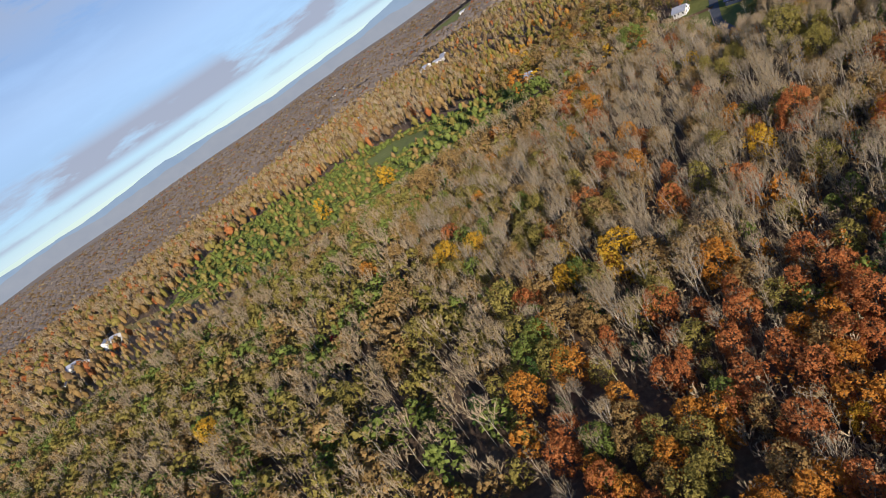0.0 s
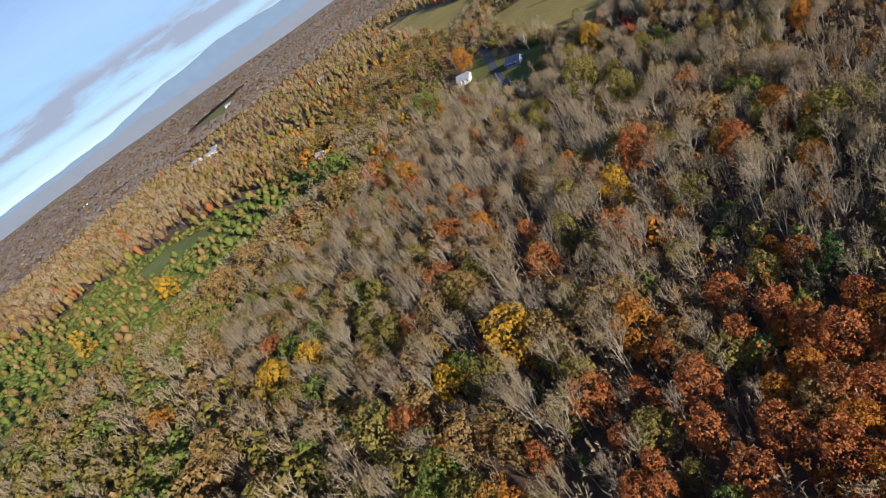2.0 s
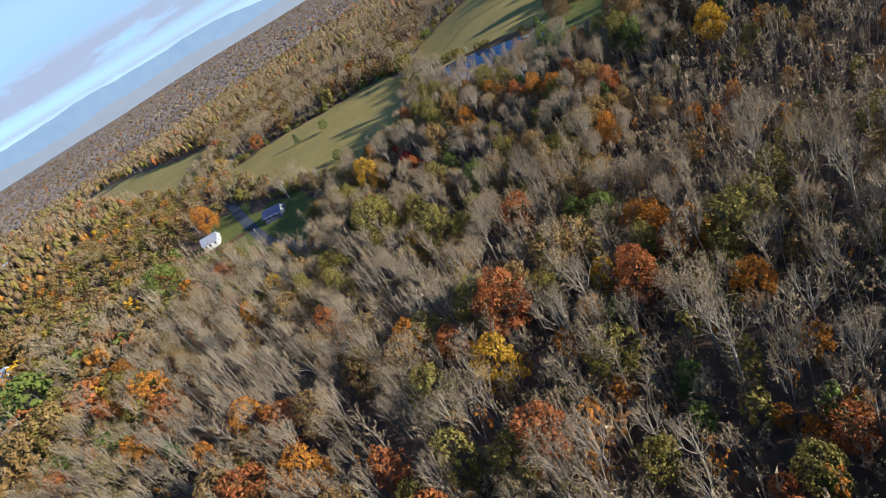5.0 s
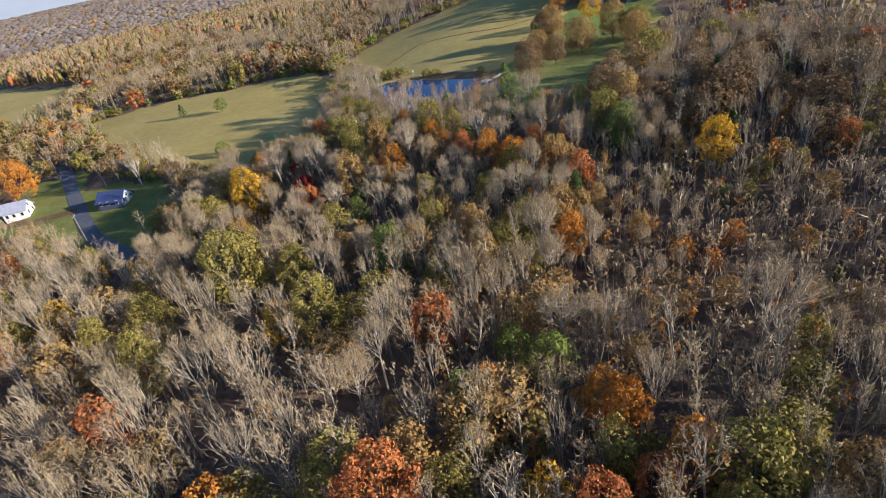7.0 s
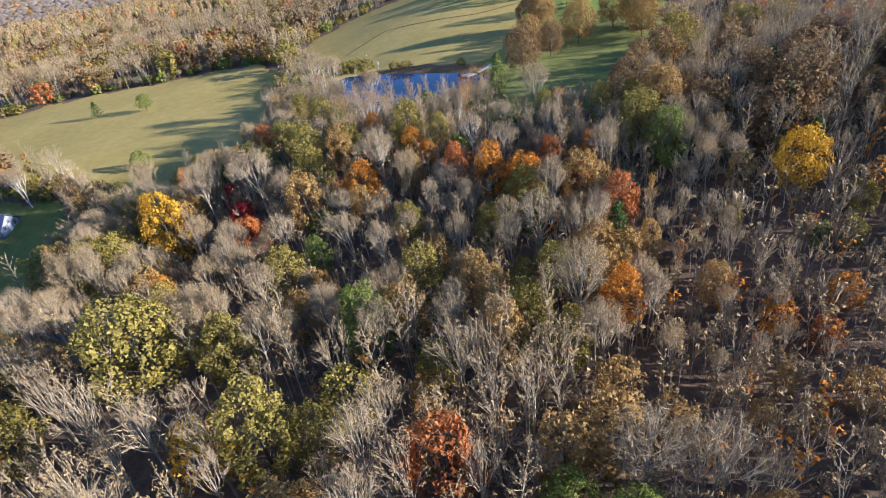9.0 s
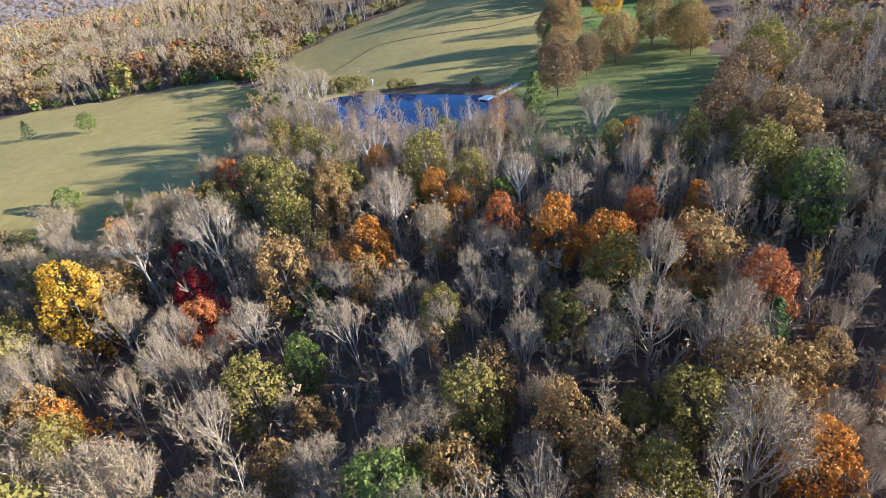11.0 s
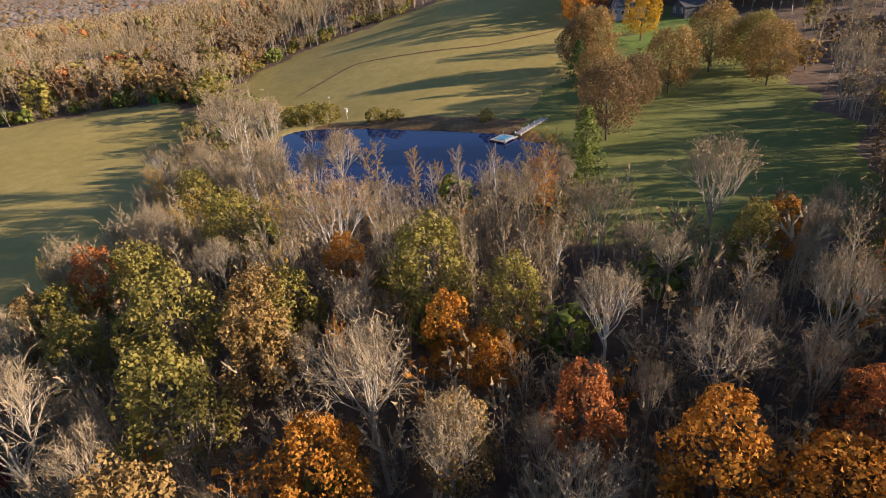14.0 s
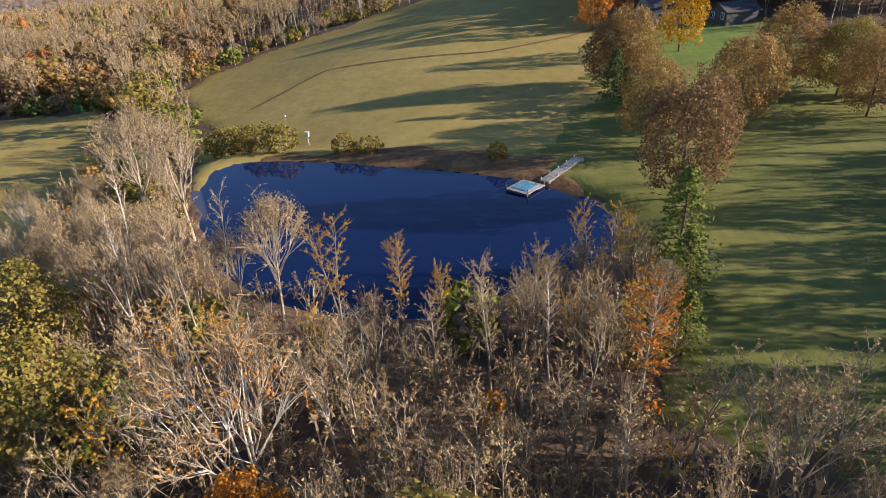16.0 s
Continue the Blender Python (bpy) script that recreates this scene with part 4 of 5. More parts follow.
# slender young trees crowding the dam
x, y, rng = scatter(202, 246, 137, 200, 2.1, 21)
r_ = pond_r(x, y)
free, front = clear(x, y)
ok = (r_ > 1.12) & (r_ < 3.0) & wooded(x, y) & free & (~front | (rng.random(len(x)) < 0.4))
x, y, low_ = x[ok], y[ok], np.where(front[ok], 0.6, 1.0)
up_ = 0.55 + 0.45 * sstep(1.15, 2.2, pond_r(x, y))
young = np.array(["pole", "pole", "pole", "tan", "pole", "pole", "goldthin", "pale_pole"], dtype=object)[rng.integers(0, 8, len(x))]
joined("thicket", [(young[i], x[i], y[i], rng.uniform(0, 6.28), rng.uniform(0.34, 0.5) * (0.75 + 0.25 * up_[i]), rng.uniform(0.36, 0.54) * low_[i] * up_[i]) for i in range(len(x))], 1, "thicket of slender bare young trees on the pond's dam")

x, y, rng = scatter(20, 262, 42, 262, 3.9, 31)
free, front = clear(x, y)
ok = wooded(x, y) & (pond_r(x, y) > 1.5) & ((x > 140) | (rng.random(len(x)) < 0.6))
x, y = x[ok], y[ok]
small = np.array(["bare", "bare", "bare", "bare", "pole", "bare", "pole", "orangethin", "bare", "pole"], dtype=object)[rng.integers(0, 10, len(x))]
joined("understory", [(small[i], x[i], y[i], rng.uniform(0, 6.28), q_ * rng.uniform(0.9, 1.3), q_) for i, q_ in enumerate(rng.uniform(0.28, 0.5, len(x)) * np.minimum(1, 0.6 + 0.4 * sstep(1.5, 3.0, pond_r(x, y))))], 3, "young bare and russet trees filling gaps under the forest")

x, y, rng = scatter(180, 262, 112, 205, 3.2, 12)
ok = wooded(x, y)
tr = [("brush" if rng.random() < 0.94 else "shrub" if rng.random() < 0.6 else "green_shrub", a, b, rng.uniform(0, 6.28), rng.uniform(0.7, 1.3), rng.uniform(0.6, 1.15)) for a, b in zip(x[ok], y[ok])]
joined("undergrowth", tr, 2, "tangled bare and olive undergrowth between the trees")


x, y, rng = scatter(24, 200, 38, 140, 3.3, 51)
ok = wooded(x, y) & (y > 50 - 0.3 * x)
x, y = x[ok], y[ok]
low_kinds = np.array(["brush"] * 6 + ["pole", "bare", "bare", "bare", "orangethin", "pole"], dtype=object)[rng.integers(0, 12, len(x))]
joined("saplings", [(low_kinds[i], x[i], y[i], rng.uniform(0, 6.28), q_ * rng.uniform(0.8, 1.2), q_) for i, q_ in enumerate(np.where([KINDS[k_][0] in ("bush", "shrub") for k_ in low_kinds], rng.uniform(0.6, 1.2, len(x)), rng.uniform(0.22, 0.4, len(x))))], 3, "bare and russet saplings on the forest floor")


x, y, rng = scatter(50, 118, 62, 124, 8.0, 53)
x, y = x[wooded(x, y)], y[wooded(x, y)]
low_kinds = np.array(["olive", "green", "olive", "ochre", "orange", "green", "olive"], dtype=object)[rng.integers(0, 7, len(x))]
joined("saplings", [(low_kinds[i], x[i], y[i], rng.uniform(0, 6.28), q_, q_ * 1.25) for i, q_ in enumerate(rng.uniform(0.24, 0.42, len(x)))], 2, "small olive and green trees in leaf under bare ones")


def seen(x, y):
    """The side of the land that the clip passes over; the rest stays bare ground far behind."""
    a = np.degrees(np.arctan2(x - 40, y - 10))
    return (a > -58) & (a < 100)


def woods(x, y, rng, lod, label, widen=1.0):
    kinds = choose(x, y, rng)
    front = clear(x, y)[1] if lod < 3 else np.zeros(len(x), bool)
    s_ = rng.uniform(0.66, 0.98, len(x)) * tall(x, y) * np.where(front, 0.62, 1.0) * (1.0 if lod < 3 else 1.1) * np.where((y < 100) & (x < 80), 0.72, 1.0)
    joined("forest", [(kinds[i], x[i], y[i], rng.uniform(0, 6.28), s_[i] * widen * rng.uniform(0.75, 1.05), s_[i] * (1.0 if KINDS[kinds[i]][1] != "dark_bark" else 0.85)) for i in range(len(x))], lod, label)


x, y, rng = scatter(0, 262, 36, 258, 5.0, 13)
free, front = clear(x, y)
ok = wooded(x, y) & free & (y > 55 - 0.3 * x) & ~near_zone(x, y)
woods(x[ok], y[ok], rng, 1, "dense autumn forest of bare grey, gold and rust trees")

def second_zone(x, y):
    return (x > np.where(y < 340, -250, -120)) & (x < 430) & (y > 24) & (y < 380) & (np.hypot(x - 335, y - 110) > 15) | (x > 110) & (x < 480) & (y >= 380) & (y < 480)


x, y, rng = scatter(-250, 480, 24, 480, 5.8, 15)
free, front = clear(x, y)
ok = wooded(x, y) & free & ~mid_zone(x, y) & ~((x > 200) & (y < 60)) & (y > 55 - 0.3 * x) & second_zone(x, y) & seen(x, y) & ~((x > 334) & (x < 400) & (y < 128))
woods(x[ok], y[ok], rng, 2, "mixed autumn forest of bare, gold, rust and green trees", 1.15)

x, y, rng = scatter(-500, 760, 24, 760, 6.9, 14)
d_ = np.hypot(x - 130, y - 130)
ok = wooded(x, y) & ~second_zone(x, y) & ~mid_zone(x, y) & (d_ < 560) & seen(x, y) & ~((x > 430) & (y < 100))
woods(x[ok], y[ok], rng, 3, "autumn woodland of mixed bare and rust-brown trees", 0.78)

x, y, rng = scatter(-760, 1050, 24, 1080, 9.4, 24)
az_ = np.degrees(np.arctan2(x - 40, y - 10))
ok = wooded(x, y) & (np.hypot(x - 130, y - 130) >= 560) & (np.hypot(x, y) < 1080) & (az_ > -55) & (az_ < 72)
woods(x[ok], y[ok], rng, 3, "far autumn woodland of mixed bare and rust-brown trees", 1.0)

x, y, rng = scatter(-200, 440, -130, 62, 8.5, 19)
ok = wooded(x, y) & ~((y > 24) & (y > 55 - 0.3 * x) & ~((x > 200) & (y < 60)))
woods(x[ok], y[ok], rng, 3, "autumn woodland of bare and rust-brown trees running on", 1.2)

x, y, rng = scatter(334, 400, 56, 128, 4.6, 61)
ok = wooded(x, y) & (np.hypot(x - 335, y - 110) > 13)
x, y = x[ok], y[ok]
back_ = np.array(["bare", "bare", "tan", "drab", "rust", "ochre", "pole", "pine"], dtype=object)[rng.integers(0, 8, len(x))]
joined("forest", [(back_[i], x[i], y[i], rng.uniform(0, 6.28), q_ * 0.95, q_) for i, q_ in enumerate(rng.uniform(0.75, 1.05, len(x)))], 2, "tall shaded wood behind the house and lawn")

# brush along the edges of the hay field and the meadow
x, y, rng = scatter(198, 420, 190, 365, 3.1, 41)
edge_ = np.maximum(depth_in(FIELD_A, x, y), depth_in(FIELD_B, x, y))
ok = (edge_ < -1.5) & (edge_ > -11) & wooded(x, y)
x, y = x[ok], y[ok]
brush_ = np.array(["brush", "brush", "shrub", "brush", "shrub", "green_shrub", "tan"], dtype=object)[rng.integers(0, 7, len(x))]
joined("hedgerow", [(brush_[i], x[i], y[i], rng.uniform(0, 6.28), q_, q_ * rng.uniform(0.7, 1.1)) for i, q_ in enumerate(np.where(brush_ == "tan", 0.32, rng.uniform(0.6, 1.2, len(x))))], 2, "olive and bare brush crowding the edge of the fields")

# green scrub on the cleared strip
x, y, rng = scatter(-230, 120, 360, 660, 5.0, 16)
ok = inside(GREENS, x + 9 * np.sin(y * 0.11), y + 9 * np.sin(x * 0.08)) & ~inside(GLADE, x, y)
x, y = x[ok], y[ok]
green_ = np.array(["green_shrub"] * 15 + ["shrub"] * 5 + ["olive", "ochre", "pine", "green"], dtype=object)[rng.integers(0, 24, len(x))]
bush_ = np.array([KINDS[q][0] == "shrub" for q in green_])
joined("scrub", [(green_[i], x[i], y[i], rng.uniform(0, 6.28), rng.uniform(0.8, 1.6) if bush_[i] else rng.uniform(0.35, 0.6), rng.uniform(0.35, 0.85) if bush_[i] else rng.uniform(0.3, 0.55)) for i in range(len(x))], 3, "low green scrub covering an old clearing")

# canopy of the valley, too far to tell trees apart
def far_canopy(r0, r1, step, wide, high, seed):
    x, y, rng = scatter(-2600, 3300, 0, 3300, step, seed)
    d_ = np.hypot(x, y)
    ok = (d_ > r0) & (d_ < r1) & wooded(x, y) & seen(x, y) & (np.degrees(np.arctan2(x, y)) > -48)
    x, y = x[ok], y[ok]
    hues = ["hazed_wood", "rust", "ochre", "tan", "brown", "twig"]
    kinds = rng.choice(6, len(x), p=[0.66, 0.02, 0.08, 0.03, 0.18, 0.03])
    n_, ring = len(x), 6
    a_ = np.arange(ring) * 6.2832 / ring + rng.uniform(-0.4, 0.4, (n_, ring))
    r_ = wide * rng.uniform(0.45, 0.85, (n_, ring))
    z_ = gz(x, y)[:, None] + high * rng.uniform(0.62, 0.8, (n_, ring))
    rim = np.stack([x[:, None] + r_ * np.cos(a_), y[:, None] + r_ * np.sin(a_), z_], -1)
    peak = np.stack([x, y, gz(x, y) + high * rng.uniform(0.9, 1.15, n_)], -1)[:, None]
    V = np.concatenate([rim, peak], 1).reshape(-1, 3)
    fs = [(q, (q + 1) % ring, ring) for q in range(ring)]
    Fc = (np.array(fs)[None] + (np.arange(n_) * (ring + 1))[:, None, None]).reshape(-1, 3)
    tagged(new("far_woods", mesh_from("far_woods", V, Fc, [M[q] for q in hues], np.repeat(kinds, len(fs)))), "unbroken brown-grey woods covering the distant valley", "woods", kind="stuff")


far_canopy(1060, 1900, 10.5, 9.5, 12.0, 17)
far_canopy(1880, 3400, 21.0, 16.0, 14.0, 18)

# ---- distance: mountains and clouds ----
RIDGE = [(-75, 0.5), (-40, 0.5), (-28, 0.4), (-16.4, 0.75), (-9, 0.35), (1, 0.3), (6, 0.6), (11.9, 1.5), (18.3, 1.85), (22.8, 1.7), (30, 1.5), (35, 1.65), (40, 1.5), (45.7, 1.6), (50, 1.6), (55.5, 0.7), (70, 0.5), (140, 0.4)]


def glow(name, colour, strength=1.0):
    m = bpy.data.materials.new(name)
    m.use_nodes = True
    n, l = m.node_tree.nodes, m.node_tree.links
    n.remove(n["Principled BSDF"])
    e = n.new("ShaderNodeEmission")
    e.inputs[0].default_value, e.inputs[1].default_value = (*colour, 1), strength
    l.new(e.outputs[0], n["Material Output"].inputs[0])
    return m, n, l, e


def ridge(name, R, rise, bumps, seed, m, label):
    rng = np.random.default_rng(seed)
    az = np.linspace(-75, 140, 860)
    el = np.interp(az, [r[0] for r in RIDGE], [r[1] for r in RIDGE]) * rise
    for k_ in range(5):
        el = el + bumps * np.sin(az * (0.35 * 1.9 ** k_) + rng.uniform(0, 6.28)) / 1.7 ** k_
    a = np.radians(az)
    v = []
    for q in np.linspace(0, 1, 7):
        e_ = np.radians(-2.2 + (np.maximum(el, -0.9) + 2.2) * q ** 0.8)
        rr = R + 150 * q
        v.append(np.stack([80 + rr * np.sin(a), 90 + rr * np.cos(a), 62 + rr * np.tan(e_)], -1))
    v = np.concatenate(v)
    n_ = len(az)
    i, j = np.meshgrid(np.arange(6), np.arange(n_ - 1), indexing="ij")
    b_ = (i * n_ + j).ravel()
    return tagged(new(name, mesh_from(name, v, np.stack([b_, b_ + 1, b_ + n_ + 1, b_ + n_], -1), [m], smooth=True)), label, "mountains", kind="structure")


# unlit backdrops: distance haze is mixed into their glowing blues
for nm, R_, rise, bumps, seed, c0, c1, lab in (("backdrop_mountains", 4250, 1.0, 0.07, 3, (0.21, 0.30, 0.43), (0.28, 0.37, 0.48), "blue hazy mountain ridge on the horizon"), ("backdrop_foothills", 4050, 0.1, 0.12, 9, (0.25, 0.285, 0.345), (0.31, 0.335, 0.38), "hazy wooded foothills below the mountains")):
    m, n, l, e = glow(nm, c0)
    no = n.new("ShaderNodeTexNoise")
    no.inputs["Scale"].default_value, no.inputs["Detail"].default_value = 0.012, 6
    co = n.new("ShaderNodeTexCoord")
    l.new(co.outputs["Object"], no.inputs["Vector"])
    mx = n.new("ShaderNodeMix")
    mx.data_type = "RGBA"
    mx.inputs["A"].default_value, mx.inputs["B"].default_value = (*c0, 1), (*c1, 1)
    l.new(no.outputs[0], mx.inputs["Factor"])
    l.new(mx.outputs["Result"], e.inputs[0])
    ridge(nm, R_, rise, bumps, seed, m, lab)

# cloud sheet low over the mountains
m, n, l, e = glow("clouds", (0.31, 0.33, 0.41))
tr_, mx, co, mp, no, ra = n.new("ShaderNodeBsdfTransparent"), n.new("ShaderNodeMixShader"), n.new("ShaderNodeTexCoord"), n.new("ShaderNodeMapping"), n.new("ShaderNodeTexNoise"), n.new("ShaderNodeValToRGB")
mp.inputs["Scale"].default_value = (0.0012, 0.0012, 0.006)
no.inputs["Scale"].default_value, no.inputs["Detail"].default_value, no.inputs["Roughness"].default_value = 1.0, 7, 0.6
l.new(co.outputs["Object"], mp.inputs["Vector"])
l.new(mp.outputs[0], no.inputs["Vector"])
sx, band, mul = n.new("ShaderNodeSeparateXYZ"), n.new("ShaderNodeValToRGB"), n.new("ShaderNodeMath")
l.new(co.outputs["Generated"], sx.inputs[0])
l.new(sx.outputs["Z"], band.inputs[0])
bel = band.color_ramp.elements
for p_, c_ in ((0.0, 0.0), (0.03, 0.2), (0.055, 0.8), (0.085, 0.3), (0.125, 0.95), (0.21, 0.95), (0.28, 0.4), (0.38, 0.06), (1.0, 0.0)):
    q_ = bel.new(p_)
    q_.color = (c_, c_, c_, 1)
bel.remove(bel[0])
mul.operation = "MULTIPLY"
ra.color_ramp.elements[0].position, ra.color_ramp.elements[1].position = 0.27, 0.52
l.new(no.outputs[0], ra.inputs[0])
l.new(ra.outputs[0], mul.inputs[0])
l.new(band.outputs[0], mul.inputs[1])
# pale glow added across the low sky to lighten its blue
sky_wash, both, tone = n.new("ShaderNodeValToRGB"), n.new("ShaderNodeMath"), n.new("ShaderNodeMix")
l.new(sx.outputs["Z"], sky_wash.inputs[0])
vel = sky_wash.color_ramp.elements
for p_, c_ in ((0.0, 0.35), (0.2, 0.45), (0.45, 0.55), (0.62, 0.4), (0.8, 0.0)):
    q_ = vel.new(p_)
    q_.color = (c_, c_, c_, 1)
vel.remove(vel[0])
both.operation = "MAXIMUM"
l.new(mul.outputs[0], both.inputs[0])
l.new(sky_wash.outputs[0], both.inputs[1])
tone.data_type = "RGBA"
tone.inputs["A"].default_value, tone.inputs["B"].default_value = (0.50, 0.64, 0.84, 1), (0.31, 0.34, 0.43, 1)
l.new(mul.outputs[0], tone.inputs["Factor"])
l.new(tone.outputs["Result"], e.inputs[0])
l.new(both.outputs[0], mx.inputs[0])
l.new(tr_.outputs[0], mx.inputs[1])
l.new(e.outputs[0], mx.inputs[2])
l.new(mx.outputs[0], n["Material Output"].inputs[0])
az = np.radians(np.linspace(-75, 58, 120))
v = np.concatenate([np.stack([80 + 4600 * np.sin(az), 90 + 4600 * np.cos(az), 62 + 4600 * np.tan(np.radians(q)) + 0 * az], -1) for q in (0.8, 5, 12, 20)])
i, j = np.meshgrid(np.arange(3), np.arange(119), indexing="ij")
b_ = (i * 120 + j).ravel()
tagged(new("backdrop_clouds", mesh_from("backdrop_clouds", v, np.stack([b_, b_ + 1, b_ + 121, b_ + 120], -1), [m], smooth=True)), "long grey bank of stratus cloud in a blue sky", "clouds", kind="structure")


# ---- houses, road, dock and small things ----
def part(name, bm, material, parent, label=""):
    me = bpy.data.meshes.new(name)
    bm.to_mesh(me)
    bm.free()
    me.materials.append(material)
    ob = new(name, me)
    ob.parent = parent
    if label:
        ob["label"] = label
    return ob


def box(bm, x0, x1, y0, y1, z0, z1, bevel=0.0):
    r = bmesh.ops.create_cube(bm, size=1, matrix=Matrix.Translation(((x0 + x1) / 2, (y0 + y1) / 2, (z0 + z1) / 2)) @ Matrix.Diagonal((x1 - x0, y1 - y0, z1 - z0, 1)))
    if bevel:
        bmesh.ops.bevel(bm, geom=list({e for v_ in r["verts"] for e in v_.link_edges}), offset=bevel, segments=1, affect="EDGES")
    return bm


def boxed(*a, **k):
    return box(bmesh.new(), *a, **k)


def post(bm, x, y, z0, z1, r, sides=8):
    bmesh.ops.create_cone(bm, cap_ends=True, segments=sides, radius1=r, radius2=r * 0.85, depth=z1 - z0, matrix=Matrix.Translation((x, y, (z0 + z1) / 2)))
    return bm


M["white_wall"] = mat("white_siding", [(0.62, 0.60, 0.56), (0.74, 0.72, 0.68), (0.80, 0.79, 0.76)], 1.2, 0.7)
M["grey_wall"] = mat("pale_grey_siding", [(0.20, 0.235, 0.29), (0.26, 0.30, 0.37), (0.32, 0.36, 0.43)], 1.2, 0.7)
# siding darkened in colour to stand in for shade on the long walls
M["shaded_wall"] = mat("shaded_blue_siding", [(0.06, 0.075, 0.12), (0.09, 0.11, 0.17), (0.13, 0.15, 0.22)], 1.2, 0.7)
M["blue_roof"] = mat("blue_grey_roof", [(0.03, 0.045, 0.11), (0.045, 0.065, 0.155), (0.07, 0.095, 0.2)], 1.5, 0.8, 0.2)
M["pale_roof"] = mat("pale_metal_roof", [(0.28, 0.30, 0.36), (0.36, 0.38, 0.44), (0.44, 0.46, 0.52)], 1.0, 0.5)
M["brown_roof"] = mat("dark_shingle_roof", [(0.05, 0.05, 0.055), (0.08, 0.08, 0.09), (0.13, 0.125, 0.13)], 1.5, 0.8, 0.2)
M["pane"] = mat("dark_window_glass", [(0.02, 0.025, 0.03), (0.03, 0.035, 0.045)], 1.0, 0.08, 0, spec=0.8)
M["trim"] = mat("white_trim", [(0.72, 0.72, 0.70), (0.80, 0.80, 0.78)], 2.0, 0.6)
M["asphalt"] = mat("worn_asphalt", [(0.07, 0.08, 0.095), (0.11, 0.12, 0.14), (0.15, 0.16, 0.18)], 1.0, 0.85, 0.3)
M["plank"] = mat("weathered_planks", [(0.26, 0.25, 0.24), (0.38, 0.37, 0.35), (0.50, 0.48, 0.45)], 2.0, 0.85, 0.2, vary=0.3)
M["blue_deck"] = mat("blue_deck_top", [(0.06, 0.20, 0.34), (0.10, 0.30, 0.46), (0.20, 0.42, 0.55)], 1.5, 0.5)
M["white_paint"] = mat("white_paint", [(0.66, 0.66, 0.64), (0.80, 0.80, 0.78)], 3.0, 0.5)
M["green_paint"] = mat("green_plastic", [(0.02, 0.16, 0.06), (0.04, 0.24, 0.10)], 3.0, 0.45)
M["wood_pole"] = mat("creosote_pole", [(0.14, 0.11, 0.09), (0.26, 0.22, 0.18)], 3.0, 0.9)
M["brick"] = mat("brick_chimney", [(0.18, 0.07, 0.05), (0.28, 0.12, 0.08)], 4.0, 0.9)


